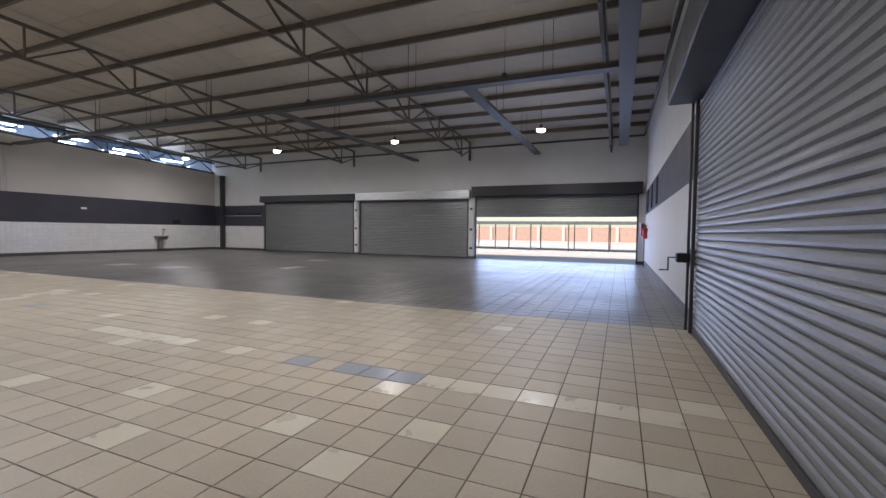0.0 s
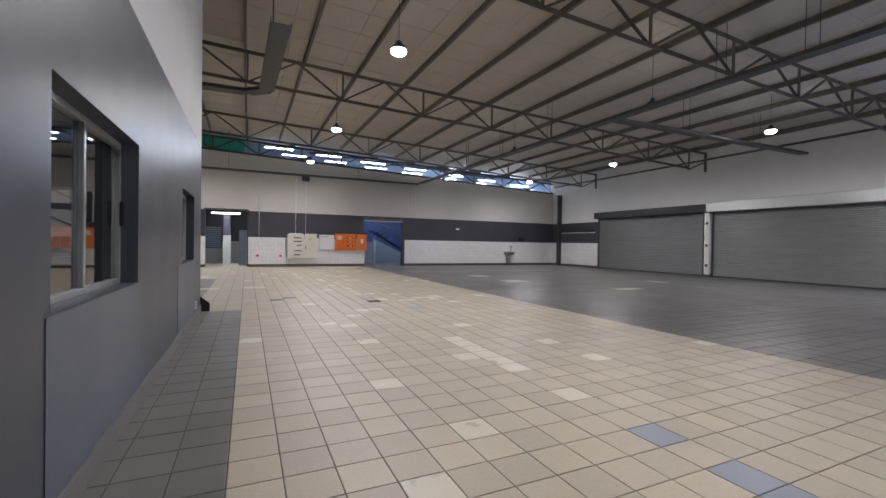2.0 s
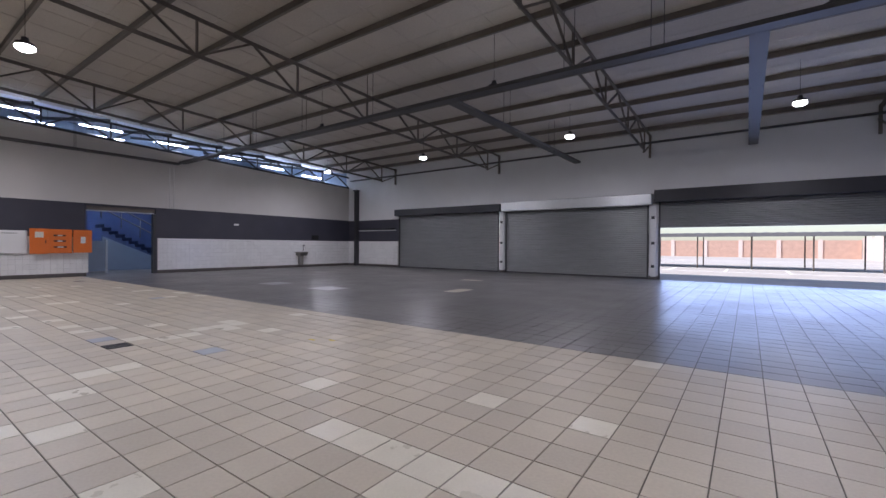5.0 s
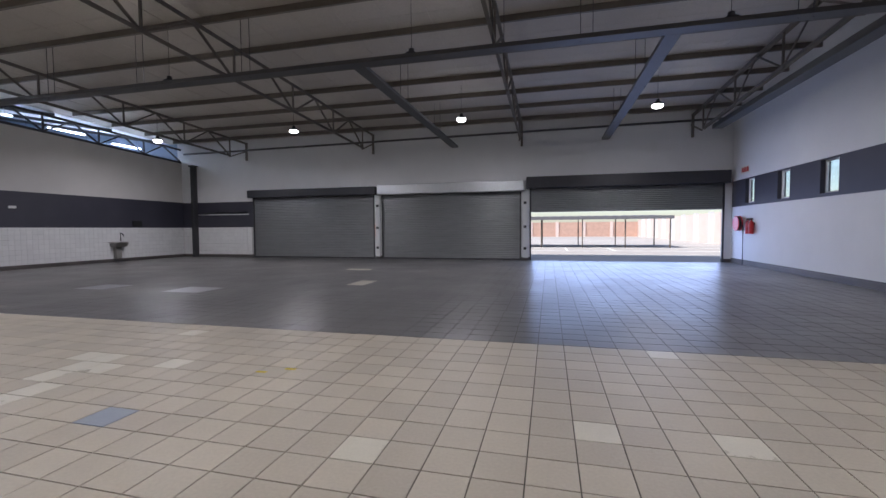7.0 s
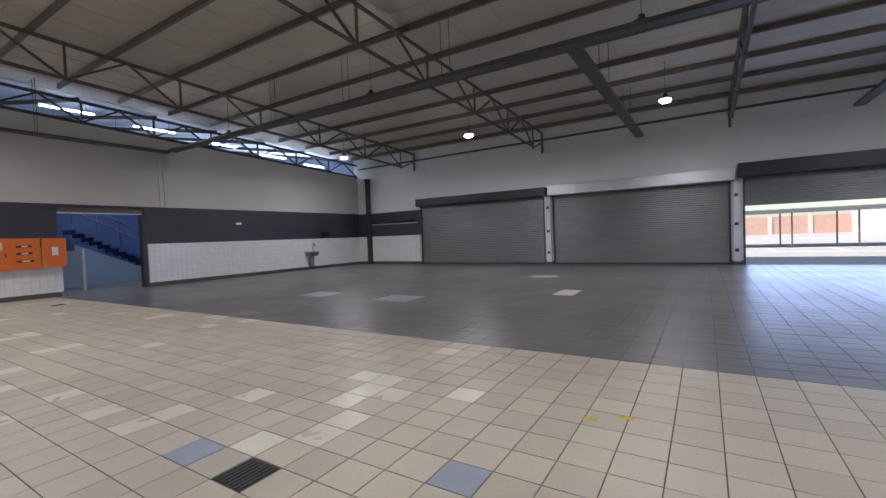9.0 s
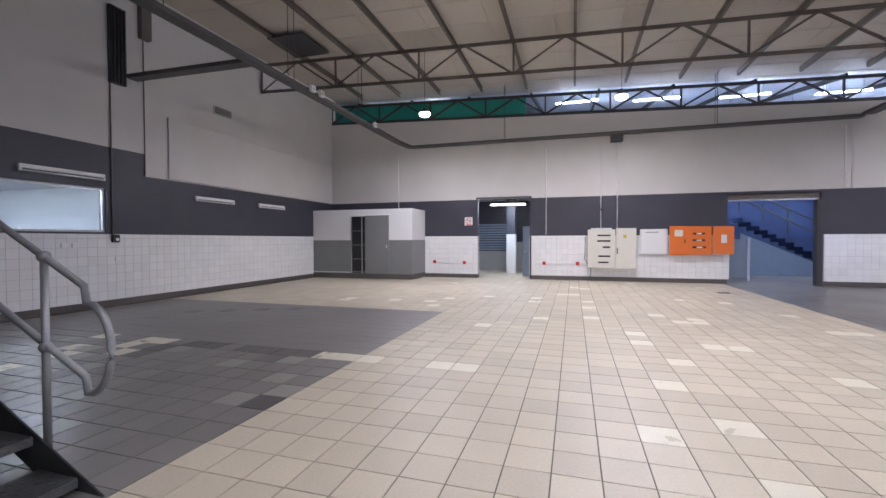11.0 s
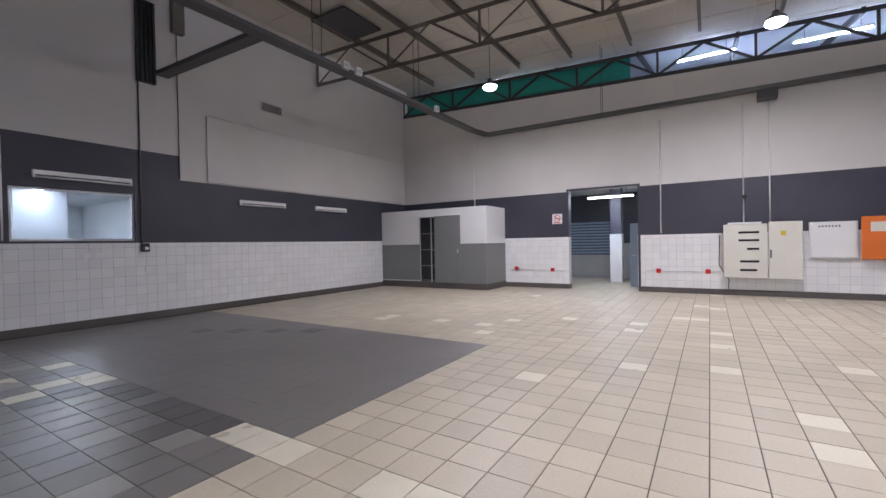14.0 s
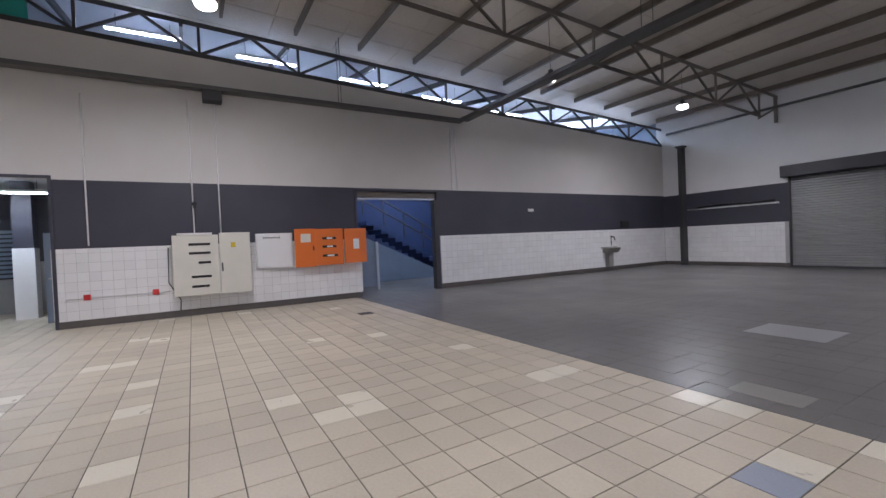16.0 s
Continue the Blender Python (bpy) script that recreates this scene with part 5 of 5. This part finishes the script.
rnd = random.Random(7)
MATS = {"b": 0, "pale": 1, "blue": 2, "dark": 3, "g": 4, "mid": 5, "p": 6, "yellow": 7, "paint": 8}
FL = [M_BEIGE, M_PALE, M_BLUE, M_DARK, M_GREYT, M_GREY2, M_PAINTF, M_YELLOW, M_PAINTG]
FLP = [M_BEIGE_P, M_PALE, M_BLUE, M_DARK, M_GREYT, M_GREY2, M_PAINTF, M_YELLOW, M_PAINTG]
gap, edge = 0.0045, 0.004
verts, faces, mids = [], [], []
pieces = {}
near = []
for i in range(ix(-33), ix(XE) + 1):
    for j in range(iy(-11), iy(YN) + 1):
        x, y = TX0 + i * TP, TY0 + j * TQ
        cx, cy = x + TP / 2, y + TQ / 2
        if cx < XW - 0.25 and not (D1[0] - 3 < cy < 16):
            continue
        if cy < YS and not (cx < XW):
            continue
        if cx > XB and cy < YB - 0.3 and cx < XB2 - 0.2:
            continue
        if any(abs(cx - a - TP / 2) < 0.1 and abs(cy - b - TQ / 2) < 0.1 for a, b in DRAINS):
            continue
        r = region(cx, cy)
        kind = special.get((i, j))
        if kind is None:
            kind = r
            q = rnd.random()
            if r == "g" and cx < -15.0:
                kind = "paint"
            elif r == "b" and q < 0.02:
                kind = "pale"
            elif r == "g" and q < 0.03 and cx < XB:
                kind = "mid"
        dz = rnd.uniform(-0.0006, 0.0006)
        if -14.4 < cx < -8.2 and 2.0 < cy < 7.0 and len(near) < 300 and r == "b":
            near.append((x, y, dz, MATS[kind]))
            continue
        g2 = 0.0006 if kind == "paint" else gap if r != "p" else 0.0038 if cx > -8.2 else 0.0013
        b = len(verts)
        x0, x1, y0, y1 = x + g2, x + TP - g2, y + g2, y + TQ - g2
        e = edge
        tx, ty = rnd.gauss(0, 0.0011), rnd.gauss(0, 0.0011)
        verts += [(x0, y0, -0.006), (x1, y0, -0.006), (x1, y1, -0.006), (x0, y1, -0.006), *((px, py, -0.001 + dz + tx * (px - cx) + ty * (py - cy)) for px, py in ((x0, y0), (x1, y0), (x1, y1), (x0, y1)))]
        verts += [(px, py, dz + tx * (px - cx) + ty * (py - cy)) for px, py in ((x0 + e, y0 + e), (x1 - e, y0 + e), (x1 - e, y1 - e), (x0 + e, y1 - e))]
        new_f = [(b + 8, b + 9, b + 10, b + 11)] + [(b + k, b + (k + 1) % 4, b + 4 + (k + 1) % 4, b + 4 + k) for k in range(4)] + [(b + 4 + k, b + 4 + (k + 1) % 4, b + 8 + (k + 1) % 4, b + 8 + k) for k in range(4)]
        faces += new_f
        mids += [MATS[kind]] * len(new_f)
me = bpy.data.meshes.new("floor_tiles")
me.from_pydata(verts, [], faces)
for m in FL:
    me.materials.append(m)
me.polygons.foreach_set("material_index", mids)
ft = new("floor_tiles", me)
ft.parent = floor
tagged(ft, "square ceramic floor tiles with dark joints", kind="stuff")


def tile_mesh(name, w, h, t, mat, axis):
    """One tile with eased edges, its corner at the origin, lying in z or standing in x or y."""
    bm = bmesh.new()
    e = 0.004
    low = [(0, 0, 0), (w, 0, 0), (w, h, 0), (0, h, 0)]
    mid = [(0, 0, t - 0.001), (w, 0, t - 0.001), (w, h, t - 0.001), (0, h, t - 0.001)]
    top = [(e, e, t), (w - e, e, t), (w - e, h - e, t), (e, h - e, t)]
    turn = {"z": lambda p: p, "x": lambda p: (p[2], p[0], p[1]), "y": lambda p: (p[0], p[2], p[1])}[axis]
    v = [[bm.verts.new(turn(p)) for p in row] for row in (low, mid, top)]
    bm.faces.new(v[2])
    for a, b in zip(v, v[1:]):
        for k in range(4):
            bm.faces.new((a[k], a[(k + 1) % 4], b[(k + 1) % 4], b[k]))
    bmesh.ops.recalc_face_normals(bm, faces=bm.faces)
    me = bpy.data.meshes.new(name)
    bm.to_mesh(me)
    bm.free()
    me.materials.append(mat)
    return me


tile_kind = {}
for x, y, dz, mi in near:
    if mi not in tile_kind:
        tile_kind[mi] = tile_mesh("floor_tile", TP - 2 * gap, TQ - 2 * gap, 0.006, FLP[mi], "z")
    o = new("tile", tile_kind[mi])
    o.parent, o.location = floor, (x + gap, y + gap, -0.006 + dz)

# white wall tiles of the dado
WT = 0.2
wt_x = tile_mesh("wall_tile", WT - 0.005, WT - 0.005, 0.005, M_TILEWP, "x")


def dado(parent, axis, c, out, u0, u1, holes, z0=0.15, z1=1.65, single=None):
    vs, fs = [], []
    rows = int(round((z1 - z0) / WT + 0.49))
    u = u0
    while u < u1 - 0.02:
        w = min(WT, u1 - u)
        for r in range(rows):
            za, zb = z0 + r * WT, min(z1, z0 + (r + 1) * WT)
            if zb - za < 0.03 or any(h0 - 0.02 < u + w / 2 < h1 + 0.02 for h0, h1 in holes):
                continue
            if single and single[0] < u < single[1] and w > WT - 0.01 and zb - za > WT - 0.01:
                o = new("tile", wt_x)
                o.parent, o.location = parent, (c, u + 0.0025, za + 0.0025)
                continue
            b = len(vs)
            a0, a1, q0, q1 = u + 0.0025, u + w - 0.0025, za + 0.0025, zb - 0.0025
            for d, e in ((0.0, 0.0), (0.004, 0.0), (0.005, 0.003)):
                for uu, zz in ((a0 + e, q0 + e), (a1 - e, q0 + e), (a1 - e, q1 - e), (a0 + e, q1 - e)):
                    vs.append((c + out * d, uu, zz) if axis == "x" else (uu, c + out * d, zz))
            fs.append((b + 8, b + 9, b + 10, b + 11))
            for s in (0, 4):
                for k in range(4):
                    fs.append((b + s + k, b + s + (k + 1) % 4, b + s + 4 + (k + 1) % 4, b + s + 4 + k))
        u += WT
    me = bpy.data.meshes.new("wall_tiles")
    me.from_pydata(vs, [], fs)
    me.materials.append(M_TILEW)
    o = new("wall_tiles", me)
    o.parent = parent
    bm = bmesh.new()
    bm.from_mesh(me)
    bmesh.ops.recalc_face_normals(bm, faces=bm.faces)
    bm.to_mesh(me)
    bm.free()
    return tagged(o, "white glazed square wall tiles", kind="stuff")


dado(wall_west, "x", XW, 1, CY, YN - 0.01, [D1, D2], single=(1.42, 7.6))
dado(wall_south, "y", YS, 1, CX, -12.75, [])
dado(wall_north, "y", YN, -1, XW + 0.01, -21.95, [])
# skirtings
for nm, a in (("baseboard_west_a", (XW, XW + 0.02, CY + 0.02, D1[0])), ("baseboard_west_b", (XW, XW + 0.02, D1[1], D2[0])), ("baseboard_west_c", (XW, XW + 0.02, D2[1], YN - 0.002)),
              ("baseboard_south", (CX + 0.02, -11.95, YS, YS + 0.02)), ("baseboard_block", (XB, XB2, YB, YB + 0.02)), ("baseboard_east", (XE - 0.02, XE, 7.66, YN - 0.002)),
              ("baseboard_north", (XW + 0.022, -21.95, YN - 0.02, YN))):
    tagged(link_mesh(nm, bx(a[0], a[1], a[2], a[3], 0, 0.15, bevel=0.004), M_BASE if "block" not in nm else M_GREYT), "dark tiled skirting along the wall", "skirting", kind="structure")
# trims round the doorways
for nm, (a, b), h in (("trim_door_west_a", D1, 3.1), ("trim_door_west_b", D2, 3.0)):
    bm = bmesh.new()
    box(bm, XW, XW + 0.025, a - 0.06, a, 1.65, h + 0.06)
    box(bm, XW, XW + 0.025, b, b + 0.06, 0, h + 0.06)
    box(bm, XW, XW + 0.025, a, b, h, h + 0.06)
    tagged(link_mesh(nm, bm, M_BAND), "dark painted doorway trim", "trim", kind="structure")
